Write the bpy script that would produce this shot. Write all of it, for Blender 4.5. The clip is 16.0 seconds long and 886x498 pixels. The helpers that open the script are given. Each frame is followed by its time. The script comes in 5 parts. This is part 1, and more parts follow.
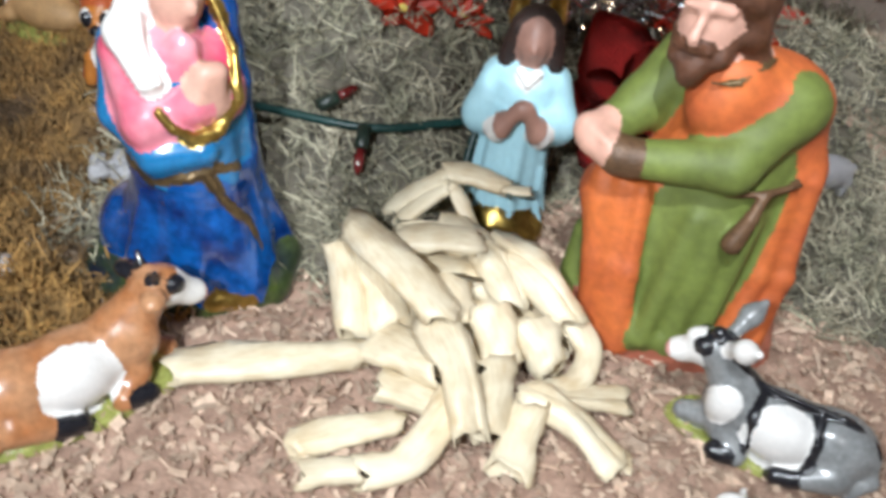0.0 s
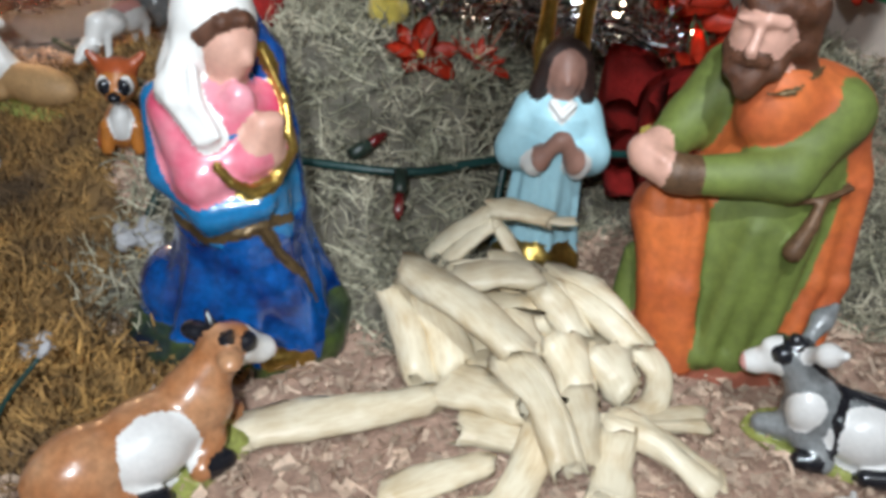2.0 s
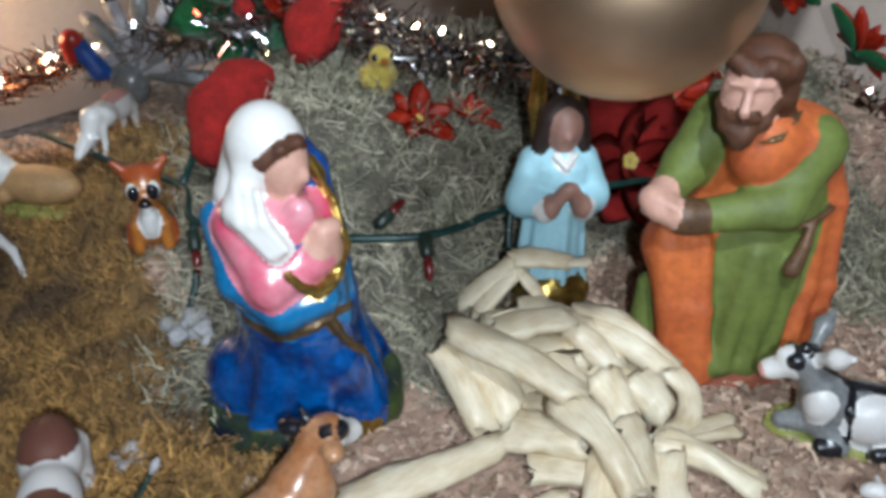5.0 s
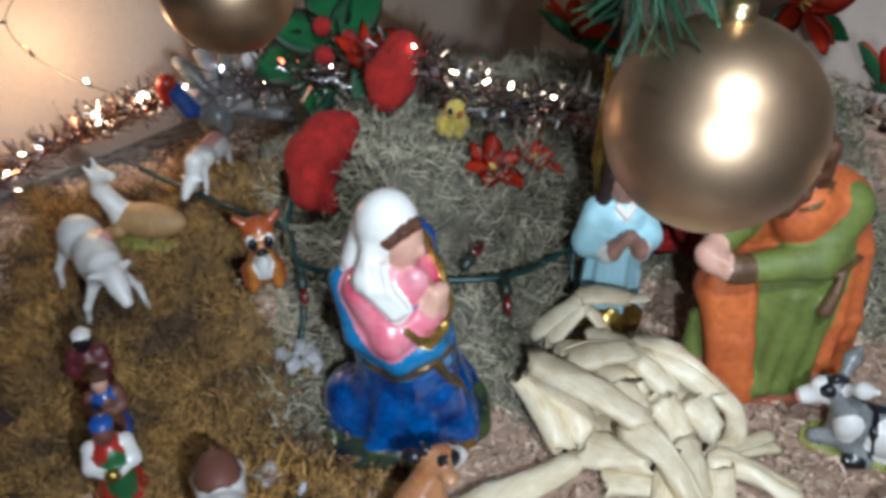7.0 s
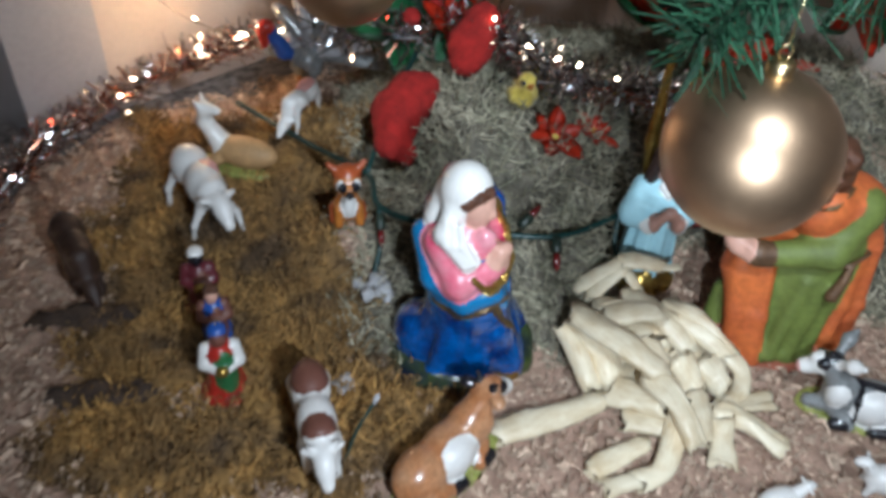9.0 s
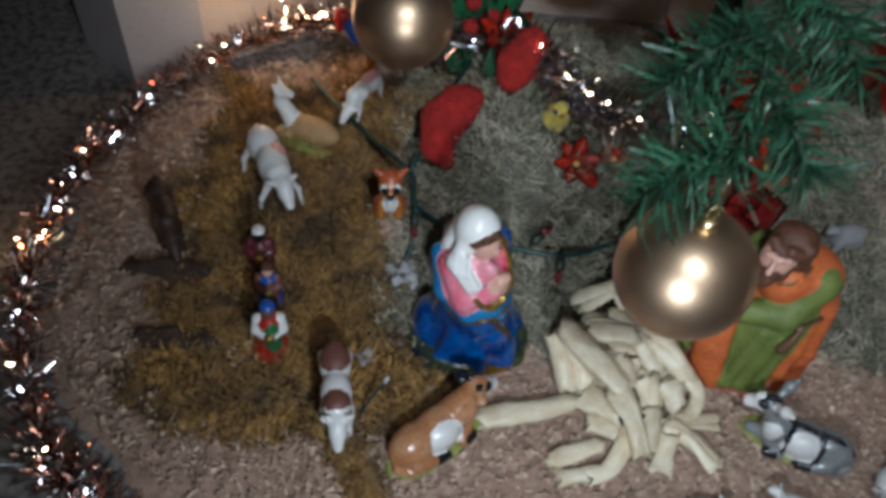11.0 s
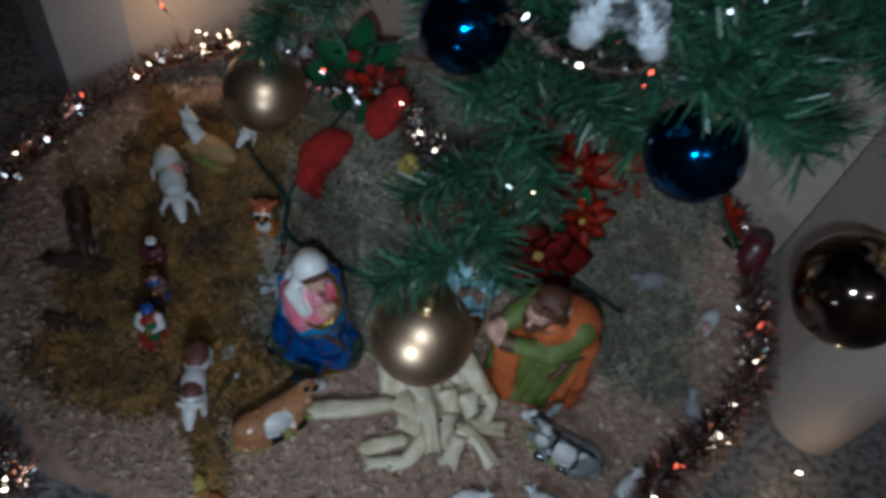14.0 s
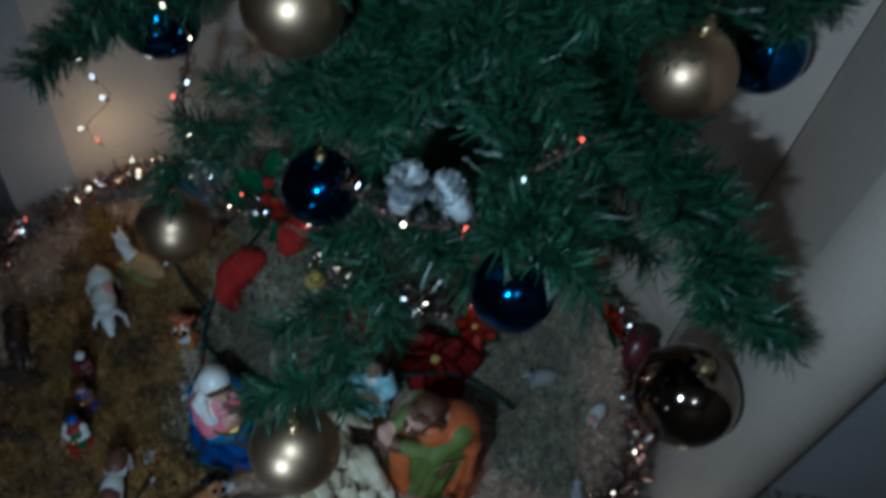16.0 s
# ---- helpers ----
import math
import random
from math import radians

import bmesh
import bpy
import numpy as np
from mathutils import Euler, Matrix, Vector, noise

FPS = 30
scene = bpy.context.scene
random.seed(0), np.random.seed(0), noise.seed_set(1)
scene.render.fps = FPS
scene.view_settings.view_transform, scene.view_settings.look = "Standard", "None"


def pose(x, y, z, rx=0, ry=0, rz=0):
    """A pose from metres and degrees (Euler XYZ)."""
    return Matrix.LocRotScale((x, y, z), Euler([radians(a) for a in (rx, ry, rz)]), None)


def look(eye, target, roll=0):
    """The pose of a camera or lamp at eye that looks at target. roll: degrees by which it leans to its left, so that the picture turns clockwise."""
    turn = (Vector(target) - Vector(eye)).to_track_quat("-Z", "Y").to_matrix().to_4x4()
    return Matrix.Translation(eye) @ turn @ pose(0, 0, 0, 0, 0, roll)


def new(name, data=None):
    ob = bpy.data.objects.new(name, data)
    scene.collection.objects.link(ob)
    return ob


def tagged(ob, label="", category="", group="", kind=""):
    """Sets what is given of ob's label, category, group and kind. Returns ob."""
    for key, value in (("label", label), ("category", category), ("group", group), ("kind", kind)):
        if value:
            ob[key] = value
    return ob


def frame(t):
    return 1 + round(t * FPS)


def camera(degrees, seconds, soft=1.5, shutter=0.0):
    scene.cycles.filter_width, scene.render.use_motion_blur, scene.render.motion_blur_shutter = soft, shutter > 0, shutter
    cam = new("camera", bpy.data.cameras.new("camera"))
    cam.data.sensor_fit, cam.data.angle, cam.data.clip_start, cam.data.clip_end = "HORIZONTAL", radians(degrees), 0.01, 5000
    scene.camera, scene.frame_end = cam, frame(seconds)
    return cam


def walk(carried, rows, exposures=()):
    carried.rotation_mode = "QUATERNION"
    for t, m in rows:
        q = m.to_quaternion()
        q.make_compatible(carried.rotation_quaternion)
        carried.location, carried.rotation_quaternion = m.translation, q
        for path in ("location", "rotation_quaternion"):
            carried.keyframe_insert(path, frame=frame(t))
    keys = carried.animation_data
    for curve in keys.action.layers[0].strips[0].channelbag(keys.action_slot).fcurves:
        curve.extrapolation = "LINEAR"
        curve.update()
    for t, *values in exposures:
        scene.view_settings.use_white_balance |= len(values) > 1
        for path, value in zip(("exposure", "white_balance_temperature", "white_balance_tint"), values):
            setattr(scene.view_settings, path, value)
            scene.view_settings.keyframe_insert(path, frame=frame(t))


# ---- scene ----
cam = camera(57.0, 16.0, soft=3.8, shutter=1.0)
PATH = [
    (0, (0.141, 0.055, 0.395), (0.172, 1.654, -0.806), 9.2),
    (0.5, (0.118, 0.056, 0.387), (0.162, 1.686, -0.772), 8.1),
    (1, (0.096, 0.056, 0.382), (0.164, 1.702, -0.752), 7.5),
    (1.5, (0.083, 0.053, 0.378), (0.188, 1.718, -0.726), 6.9),
    (2, (0.068, 0.051, 0.37), (0.216, 1.737, -0.696), 6.3),
    (2.5, (0.056, 0.05, 0.369), (0.213, 1.742, -0.686), 5.4),
    (3, (0.04, 0.05, 0.373), (0.248, 1.748, -0.663), 4.6),
    (3.5, (0.026, 0.05, 0.38), (0.287, 1.748, -0.643), 4.0),
    (6, (-0.046, 0.032, 0.507), (0.259, 1.639, -0.645), 0.5),
    (6.5, (-0.067, 0.022, 0.536), (0.23, 1.623, -0.625), 0.4),
    (7, (-0.081, 0.017, 0.567), (0.192, 1.601, -0.623), 0.1),
    (7.5, (-0.096, 0.005, 0.591), (0.149, 1.572, -0.627), 0.5),
    (8, (-0.108, -0.014, 0.611), (0.104, 1.535, -0.635), 1.0),
    (8.5, (-0.12, -0.033, 0.638), (0.055, 1.476, -0.662), 2.2),
    (9, (-0.126, -0.05, 0.665), (0.059, 1.423, -0.675), 4.0),
    (9.2, (-0.129, -0.066, 0.676), (0.04, 1.402, -0.671), 4.2),
    (11.5, (-0.061, -0.05, 0.945), (-0.064, 1.169, -0.64), 7.7),
    (12, (-0.043, -0.054, 0.997), (-0.036, 1.16, -0.593), 9.2),
    (12.5, (-0.012, -0.052, 1.042), (0.021, 1.137, -0.566), 10.7),
    (13, (0.025, -0.054, 1.079), (0.056, 1.112, -0.546), 10.8),
    (13.5, (0.068, -0.058, 1.116), (0.103, 1.094, -0.518), 11.6),
    (14, (0.108, -0.061, 1.164), (0.157, 1.075, -0.481), 13.3),
    (14.5, (0.147, -0.066, 1.208), (0.202, 1.068, -0.439), 13.7),
    (15, (0.184, -0.066, 1.251), (0.244, 1.091, -0.379), 13.6),
    (15.5, (0.22, -0.064, 1.299), (0.263, 1.142, -0.296), 12.2),
    (16, (0.251, -0.061, 1.345), (0.282, 1.199, -0.209), 11.1),
]
EXPOSURE = [(0, 0.74, 6750, 13), (0.5, 0.52, 6950, 13), (1.5, 0.36, 6750, 12), (3.5, 0.18, 6400, 11), (6, 0.16, 6200, 10), (9, 0.18, 6150, 10), (11.5, -0.64, 6100, 10), (14, -1.30, 5650, 6), (15, -1.54, 5200, 0), (16, -1.56, 5050, -4)]
walk(cam, [(t, look(eye, target, roll)) for t, eye, target, roll in PATH], EXPOSURE)

# ---------------------------------------------------------------- light and air
world = bpy.data.worlds.new("night_room")
world.use_nodes = True
world.node_tree.nodes["Background"].inputs[0].default_value = (0.55, 0.62, 0.75, 1)
world.node_tree.nodes["Background"].inputs[1].default_value = 0.09
scene.world = world


def lamp(name, kind, at, target, watts, colour, size):
    data = bpy.data.lights.new(name, kind)
    data.energy, data.color = watts, colour
    if kind == "AREA":
        data.size = size
    else:
        data.shadow_soft_size = size
    ob = new(name, data)
    ob.matrix_world = look(at, target)
    return ob


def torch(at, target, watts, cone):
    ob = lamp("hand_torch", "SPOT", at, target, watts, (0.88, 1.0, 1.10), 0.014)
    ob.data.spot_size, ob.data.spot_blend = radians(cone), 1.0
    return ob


# two fixed stand-ins, low and high, for the one white lamp the visitor carries, and the warm string lights behind the
# hill
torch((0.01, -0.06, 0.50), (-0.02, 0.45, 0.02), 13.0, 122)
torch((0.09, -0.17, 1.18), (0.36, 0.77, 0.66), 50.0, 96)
lamp("string_light_glow", "POINT", (-0.36, 0.98, 0.16), (0, 0, 0), 0.65, (1.0, 0.66, 0.36), 0.012)
lamp("string_light_glow", "POINT", (-0.62, 0.575, 0.05), (0, 0, 0), 0.12, (1.0, 0.66, 0.36), 0.006)
lamp("string_light_glow", "POINT", (0.735, 0.44, 0.05), (0, 0, 0), 0.10, (1.0, 0.7, 0.42), 0.006)
# unseen lamp, added as fill for the darks and the right wall
lamp("added_fill_lamp", "POINT", (0.7, -1.3, 2.35), (0, 0, 0), 14.0, (0.95, 1.0, 1.05), 0.05)


# ---------------------------------------------------------------- materials
def mat(name, colour, rough=0.6, metal=0.0, vary=0.25, scale=60.0, bump=0.2, coat=0.0, second=None, spots=0.5, island=0.0, emit=0.0, fine=6.0, sheen=0.0):
    m = bpy.data.materials.new(name)
    m.use_nodes = True
    nt = m.node_tree
    bs = nt.nodes["Principled BSDF"]
    bs.inputs["Roughness"].default_value = rough
    bs.inputs["Metallic"].default_value = metal
    bs.inputs["Coat Weight"].default_value = coat
    bs.inputs["Coat Roughness"].default_value = 0.12
    tc = nt.nodes.new("ShaderNodeTexCoord")
    n1 = nt.nodes.new("ShaderNodeTexNoise")
    n1.inputs["Scale"].default_value = scale
    n1.inputs["Detail"].default_value = 5
    n2 = nt.nodes.new("ShaderNodeTexNoise")
    n2.inputs["Scale"].default_value = scale * fine
    n2.inputs["Detail"].default_value = 4
    nt.links.new(tc.outputs["Object"], n1.inputs["Vector"])
    nt.links.new(tc.outputs["Object"], n2.inputs["Vector"])
    ramp = nt.nodes.new("ShaderNodeValToRGB")
    c2 = second or tuple(c * (1 - vary) for c in colour)
    ramp.color_ramp.elements[0].position, ramp.color_ramp.elements[1].position = spots - 0.16, spots + 0.16
    ramp.color_ramp.elements[0].color = (*c2, 1)
    ramp.color_ramp.elements[1].color = (*colour, 1)
    nt.links.new(n1.outputs["Fac"], ramp.inputs["Fac"])
    hsv = nt.nodes.new("ShaderNodeHueSaturation")
    mr = nt.nodes.new("ShaderNodeMapRange")
    mr.inputs[1].default_value, mr.inputs[2].default_value = 0.25, 0.75
    mr.inputs[3].default_value, mr.inputs[4].default_value = 1 - vary * 0.8, 1 + vary * 0.5
    nt.links.new(n2.outputs["Fac"], mr.inputs[0])
    value = mr.outputs[0]
    if island:
        geo = nt.nodes.new("ShaderNodeNewGeometry")
        mr2 = nt.nodes.new("ShaderNodeMapRange")
        mr2.inputs[3].default_value, mr2.inputs[4].default_value = 1 - island, 1 + island
        nt.links.new(geo.outputs["Random Per Island"], mr2.inputs[0])
        mul = nt.nodes.new("ShaderNodeMath")
        mul.operation = "MULTIPLY"
        nt.links.new(value, mul.inputs[0])
        nt.links.new(mr2.outputs[0], mul.inputs[1])
        value = mul.outputs[0]
    nt.links.new(value, hsv.inputs["Value"])
    nt.links.new(ramp.outputs[0], hsv.inputs["Color"])
    nt.links.new(hsv.outputs[0], bs.inputs["Base Color"])
    if bump:
        bp = nt.nodes.new("ShaderNodeBump")
        bp.inputs["Strength"].default_value = bump
        bp.inputs["Distance"].default_value = 0.002
        nt.links.new(n2.outputs["Fac"], bp.inputs["Height"])
        nt.links.new(bp.outputs[0], bs.inputs["Normal"])
    if sheen:
        bs.inputs["Sheen Weight"].default_value = sheen
    if emit:
        bs.inputs["Emission Color"].default_value = (*colour, 1)
        bs.inputs["Emission Strength"].default_value = emit
    return m


BLUE = mat("deep_blue_glaze", (0.0015, 0.10, 0.38), 0.16, vary=0.5, scale=34, bump=0.05, coat=1.0, second=(0.001, 0.020, 0.12))
SKYBLUE = mat("mid_blue_glaze", (0.010, 0.20, 0.46), 0.25, vary=0.3, scale=30, bump=0.05, coat=0.6)
PINK = mat("pink_glaze", (0.80, 0.33, 0.38), 0.3, vary=0.15, scale=26, bump=0.05, coat=0.5, second=(0.68, 0.05, 0.13), spots=0.49)
CREAM = mat("white_glaze", (0.82, 0.80, 0.76), 0.35, vary=0.06, scale=40, bump=0.06, coat=0.3)
SKIN = mat("painted_skin", (0.68, 0.38, 0.29), 0.45, vary=0.12, scale=40, bump=0.05, coat=0.1)
DARKSKIN = mat("dark_painted_skin", (0.36, 0.19, 0.145), 0.45, vary=0.12, scale=40, bump=0.05)
GOLD = mat("gold_leaf_paint", (0.68, 0.46, 0.12), 0.28, 0.9, vary=0.45, scale=90, bump=0.15)
OLDGOLD = mat("worn_gold_paint", (0.20, 0.13, 0.06), 0.4, 0.5, vary=0.5, scale=60, bump=0.15)
ORANGE = mat("orange_paint", (0.62, 0.15, 0.035), 0.62, vary=0.28, scale=25, bump=0.14, coat=0.0, second=(0.48, 0.10, 0.03))
BRICKRED = mat("pinkish_red_paint", (0.48, 0.15, 0.09), 0.55, vary=0.25, scale=25, bump=0.1)
GREEN = mat("olive_green_paint", (0.165, 0.21, 0.045), 0.62, vary=0.28, scale=25, bump=0.14, coat=0.0)
HAIR = mat("brown_painted_hair", (0.13, 0.05, 0.025), 0.5, vary=0.4, scale=120, bump=0.5)
DARKHAIR = mat("dark_painted_hair", (0.035, 0.016, 0.012), 0.5, vary=0.4, scale=120, bump=0.5)
POUCH = mat("brown_painted_leather", (0.17, 0.09, 0.045), 0.5, 0.2, vary=0.4, scale=60, bump=0.2)
PALEBLUE = mat("pale_blue_paint", (0.43, 0.72, 0.80), 0.6, vary=0.08, scale=40, bump=0.06)
PLINTH = mat("mottled_green_glaze", (0.06, 0.09, 0.02), 0.3, vary=0.5, scale=45, bump=0.1, coat=0.5, second=(0.005, 0.012, 0.03))
OXBROWN = mat("chestnut_glaze", (0.40, 0.15, 0.055), 0.3, vary=0.35, scale=35, bump=0.06, coat=0.6, second=(0.52, 0.27, 0.14))
WHITE = mat("white_paint", (0.78, 0.76, 0.73), 0.4, vary=0.08, scale=60, bump=0.12, coat=0.3)
BLACK = mat("black_paint", (0.012, 0.013, 0.018), 0.25, vary=0.3, scale=50, bump=0.05, coat=0.6)
GREY = mat("grey_glaze", (0.27, 0.28, 0.28), 0.3, vary=0.35, scale=40, bump=0.06, coat=0.6)
GRASSY = mat("yellow_green_glaze", (0.36, 0.38, 0.10), 0.45, vary=0.35, scale=50, bump=0.15)
FAWN = mat("orange_brown_paint", (0.50, 0.17, 0.03), 0.35, vary=0.25, scale=50, bump=0.05, coat=0.5)
RUSSET = mat("russet_paint", (0.42, 0.085, 0.025), 0.35, vary=0.25, scale=50, bump=0.05, coat=0.5)
TAN = mat("tan_paint", (0.52, 0.31, 0.14), 0.6, vary=0.2, scale=50, bump=0.1)
BOAR = mat("dark_brown_plastic", (0.045, 0.022, 0.015), 0.5, vary=0.3, scale=70, bump=0.2)
COWBROWN = mat("reddish_brown_plastic", (0.17, 0.065, 0.045), 0.5, vary=0.2, scale=70, bump=0.1)
REDCLOAK = mat("red_glossy_paint", (0.50, 0.03, 0.02), 0.3, vary=0.3, scale=60, bump=0.08, coat=0.5)
KINGBLUE = mat("royal_blue_paint", (0.02, 0.10, 0.42), 0.35, vary=0.3, scale=60, bump=0.08, coat=0.4)
KINGGREEN = mat("leaf_green_paint", (0.03, 0.17, 0.06), 0.35, vary=0.3, scale=60, bump=0.08, coat=0.4)
MAROON = mat("maroon_paint", (0.14, 0.02, 0.03), 0.4, vary=0.4, scale=60, bump=0.08, coat=0.3)
YELLOW = mat("yellow_fuzzy_felt", (0.72, 0.55, 0.10), 0.9, vary=0.25, scale=90, bump=0.6, sheen=0.3)
PINKNOSE = mat("pink_paint", (0.72, 0.36, 0.32), 0.4, vary=0.1, scale=60, bump=0.05)
REDFELT = mat("red_felt", (0.42, 0.016, 0.012), 0.95, vary=0.35, scale=60, bump=0.9)
REDSATIN = mat("red_satin_petal", (0.68, 0.045, 0.015), 0.45, vary=0.3, scale=40, bump=0.15)
GREENFELT = mat("green_felt", (0.015, 0.20, 0.06), 0.9, vary=0.25, scale=40, bump=0.6, sheen=0.3)
THINWIRE = mat("thin_bronze_wire", (0.16, 0.11, 0.08), 0.5, vary=0.3, scale=60, bump=0.05)
CABLE = mat("dark_green_cable", (0.006, 0.045, 0.04), 0.4, vary=0.3, scale=60, bump=0.05)
SOCKET = mat("dark_bulb_socket", (0.02, 0.035, 0.025), 0.4, vary=0.3, scale=60, bump=0.05)
REDBULB = mat("unlit_red_bulb", (0.16, 0.012, 0.012), 0.2, vary=0.3, scale=60, bump=0.0, coat=0.5)
SAWDUST = mat("sawdust_bed", (0.50, 0.33, 0.245), 0.95, vary=0.35, scale=55, bump=0.8, second=(0.32, 0.20, 0.145))
CHIP = mat("wood_shaving", (0.62, 0.45, 0.33), 0.8, vary=0.3, scale=60, bump=0.2, island=0.30)
MOSSBED = mat("grey_moss_bed", (0.22, 0.19, 0.14), 0.95, vary=0.5, scale=70, bump=1.0, second=(0.10, 0.09, 0.07))
MOSS = mat("dry_grey_moss", (0.46, 0.41, 0.30), 0.85, vary=0.3, scale=24, bump=0.2, island=0.6, second=(0.26, 0.25, 0.17))
MOULD = mat("dry_ochre_moss", (0.46, 0.255, 0.075), 0.9, vary=0.5, scale=14, bump=0.2, island=0.65, second=(0.12, 0.072, 0.036))
# dark moss tone that also paints the boar's shadow
DARKMOSS_SHADOW = mat("dark_moss_and_shadow", (0.09, 0.055, 0.035), 0.95, vary=0.5, scale=40, bump=0.8, second=(0.04, 0.026, 0.02))
NEEDLE = mat("plastic_pine_needle", (0.032, 0.105, 0.055), 0.38, vary=0.3, scale=12, bump=0.0, island=0.55)
STEM = mat("twisted_wire_stem", (0.03, 0.06, 0.03), 0.6, vary=0.3, scale=60, bump=0.3)
TRUNK = mat("black_tree_pole", (0.012, 0.014, 0.012), 0.5, vary=0.3, scale=40, bump=0.1)
TINSEL = mat("silver_tinsel", (0.88, 0.88, 0.90), 0.11, 1.0, vary=0.15, scale=60, bump=0.0, island=0.25)
TINSELRED = mat("copper_tinsel", (0.60, 0.26, 0.17), 0.2, 1.0, vary=0.15, scale=60, bump=0.0, island=0.35)
BALLGOLD = mat("matt_gold_ball", (0.56, 0.385, 0.25), 0.41, 1.0, vary=0.06, scale=20, bump=0.03)
BALLBLUE = mat("shiny_blue_ball", (0.004, 0.085, 0.26), 0.10, 1.0, vary=0.06, scale=20, bump=0.0)
BALLBRONZE = mat("shiny_bronze_ball", (0.24, 0.19, 0.16), 0.08, 1.0, vary=0.06, scale=20, bump=0.0)
CAPMETAL = mat("gold_metal_cap", (0.75, 0.58, 0.32), 0.3, 1.0, vary=0.1, scale=40, bump=0.05)
CONE = mat("frosted_white_scale", (0.88, 0.90, 0.92), 0.45, vary=0.2, scale=60, bump=0.4)
BULB = mat("lit_warm_bulb", (1.0, 0.80, 0.55), 0.3, vary=0.0, bump=0.0, emit=22.0)
BULBWHITE = mat("lit_white_bulb", (0.85, 0.92, 1.0), 0.3, vary=0.0, bump=0.0, emit=12.0)
BULBRED = mat("lit_red_bulb", (1.0, 0.12, 0.06), 0.3, vary=0.0, bump=0.0, emit=10.0)
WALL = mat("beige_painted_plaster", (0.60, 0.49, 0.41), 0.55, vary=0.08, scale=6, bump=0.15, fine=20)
# greyer and darker tone than the beige plaster next to it
GREYWALL = mat("grey_plaster", (0.42, 0.40, 0.41), 0.6, vary=0.1, scale=6, bump=0.15, fine=20)
CEILING = mat("white_ceiling_paint", (0.6, 0.58, 0.55), 0.8, vary=0.06, scale=6, bump=0.1, fine=20)
FLOOR = mat("speckled_terrazzo", (0.30, 0.27, 0.25), 0.35, vary=0.15, scale=75, bump=0.05, second=(0.03, 0.028, 0.028), spots=0.43, fine=3)
FOIL = mat("crumpled_silver_foil", (0.6, 0.63, 0.68), 0.25, 1.0, vary=0.3, scale=60, bump=0.8)
PEBBLE = mat("pale_grey_wool", (0.50, 0.49, 0.50), 0.9, vary=0.25, scale=50, bump=0.6)


# ---------------------------------------------------------------- mesh helpers
def part(name, bm, material, parent=None, label="", smooth=True):
    me = bpy.data.meshes.new(name)
    bm.to_mesh(me)
    bm.free()
    for m in material if isinstance(material, (list, tuple)) else [material]:
        me.materials.append(m)
    if smooth:
        me.polygons.foreach_set("use_smooth", [True] * len(me.polygons))
    ob = new(name, me)
    if parent is not None:
        ob.parent = parent
    if label:
        ob["label"] = label
    return ob


def soup(name, verts, faces, material, parent=None, smooth=False, index=None):
    me = bpy.data.meshes.new(name)
    v = np.asarray(verts, dtype=np.float32)
    q = np.asarray(faces, dtype=np.int32)
    n = q.shape[1]
    me.vertices.add(len(v))
    me.vertices.foreach_set("co", v.ravel())
    me.loops.add(q.size)
    me.loops.foreach_set("vertex_index", q.ravel())
    me.polygons.add(len(q))
    me.polygons.foreach_set("loop_start", np.arange(0, q.size, n, dtype=np.int32))
    me.polygons.foreach_set("loop_total", np.full(len(q), n, dtype=np.int32))
    for m in material if isinstance(material, (list, tuple)) else [material]:
        me.materials.append(m)
    if index is not None:
        me.polygons.foreach_set("material_index", np.asarray(index, dtype=np.int32))
    me.polygons.foreach_set("use_smooth", np.full(len(q), smooth))
    me.update(calc_edges=True)
    me.validate()
    ob = new(name, me)
    if parent is not None:
        ob.parent = parent
    return ob


def unit(a):
    return a / np.maximum(np.linalg.norm(a, axis=-1, keepdims=True), 1e-9)


def ribbons(paths, widths, rng):
    """Flat tapering strips along many small paths: paths (n, k, 3), widths (n, k)."""
    n, k, _ = paths.shape
    tangent = unit(np.gradient(paths, axis=1))
    side = unit(np.cross(tangent, unit(rng.normal(size=(n, 1, 3))))) * widths[..., None] * 0.5
    verts = np.stack([paths - side, paths + side], axis=2).reshape(-1, 3)
    base = (np.arange(n)[:, None] * k + np.arange(k - 1)[None, :]).reshape(-1) * 2
    return verts, np.stack([base, base + 1, base + 3, base + 2], axis=1)


def tubes(paths, radii):
    """Three-sided threads along many small paths."""
    n, k, _ = paths.shape
    tangent = unit(np.gradient(paths, axis=1))
    a = unit(np.cross(tangent, np.array([0.31, 0.52, 0.79])))
    b = np.cross(tangent, a)
    rings = [paths + (a * math.cos(t) + b * math.sin(t)) * radii[..., None] for t in (0, 2.094, 4.189)]
    verts = np.stack(rings, axis=2).reshape(-1, 3)
    base = ((np.arange(n)[:, None] * k + np.arange(k - 1)[None, :]).reshape(-1)) * 3
    quads = [np.stack([base + i, base + (i + 1) % 3, base + 3 + (i + 1) % 3, base + 3 + i], axis=1) for i in range(3)]
    return verts, np.concatenate(quads)


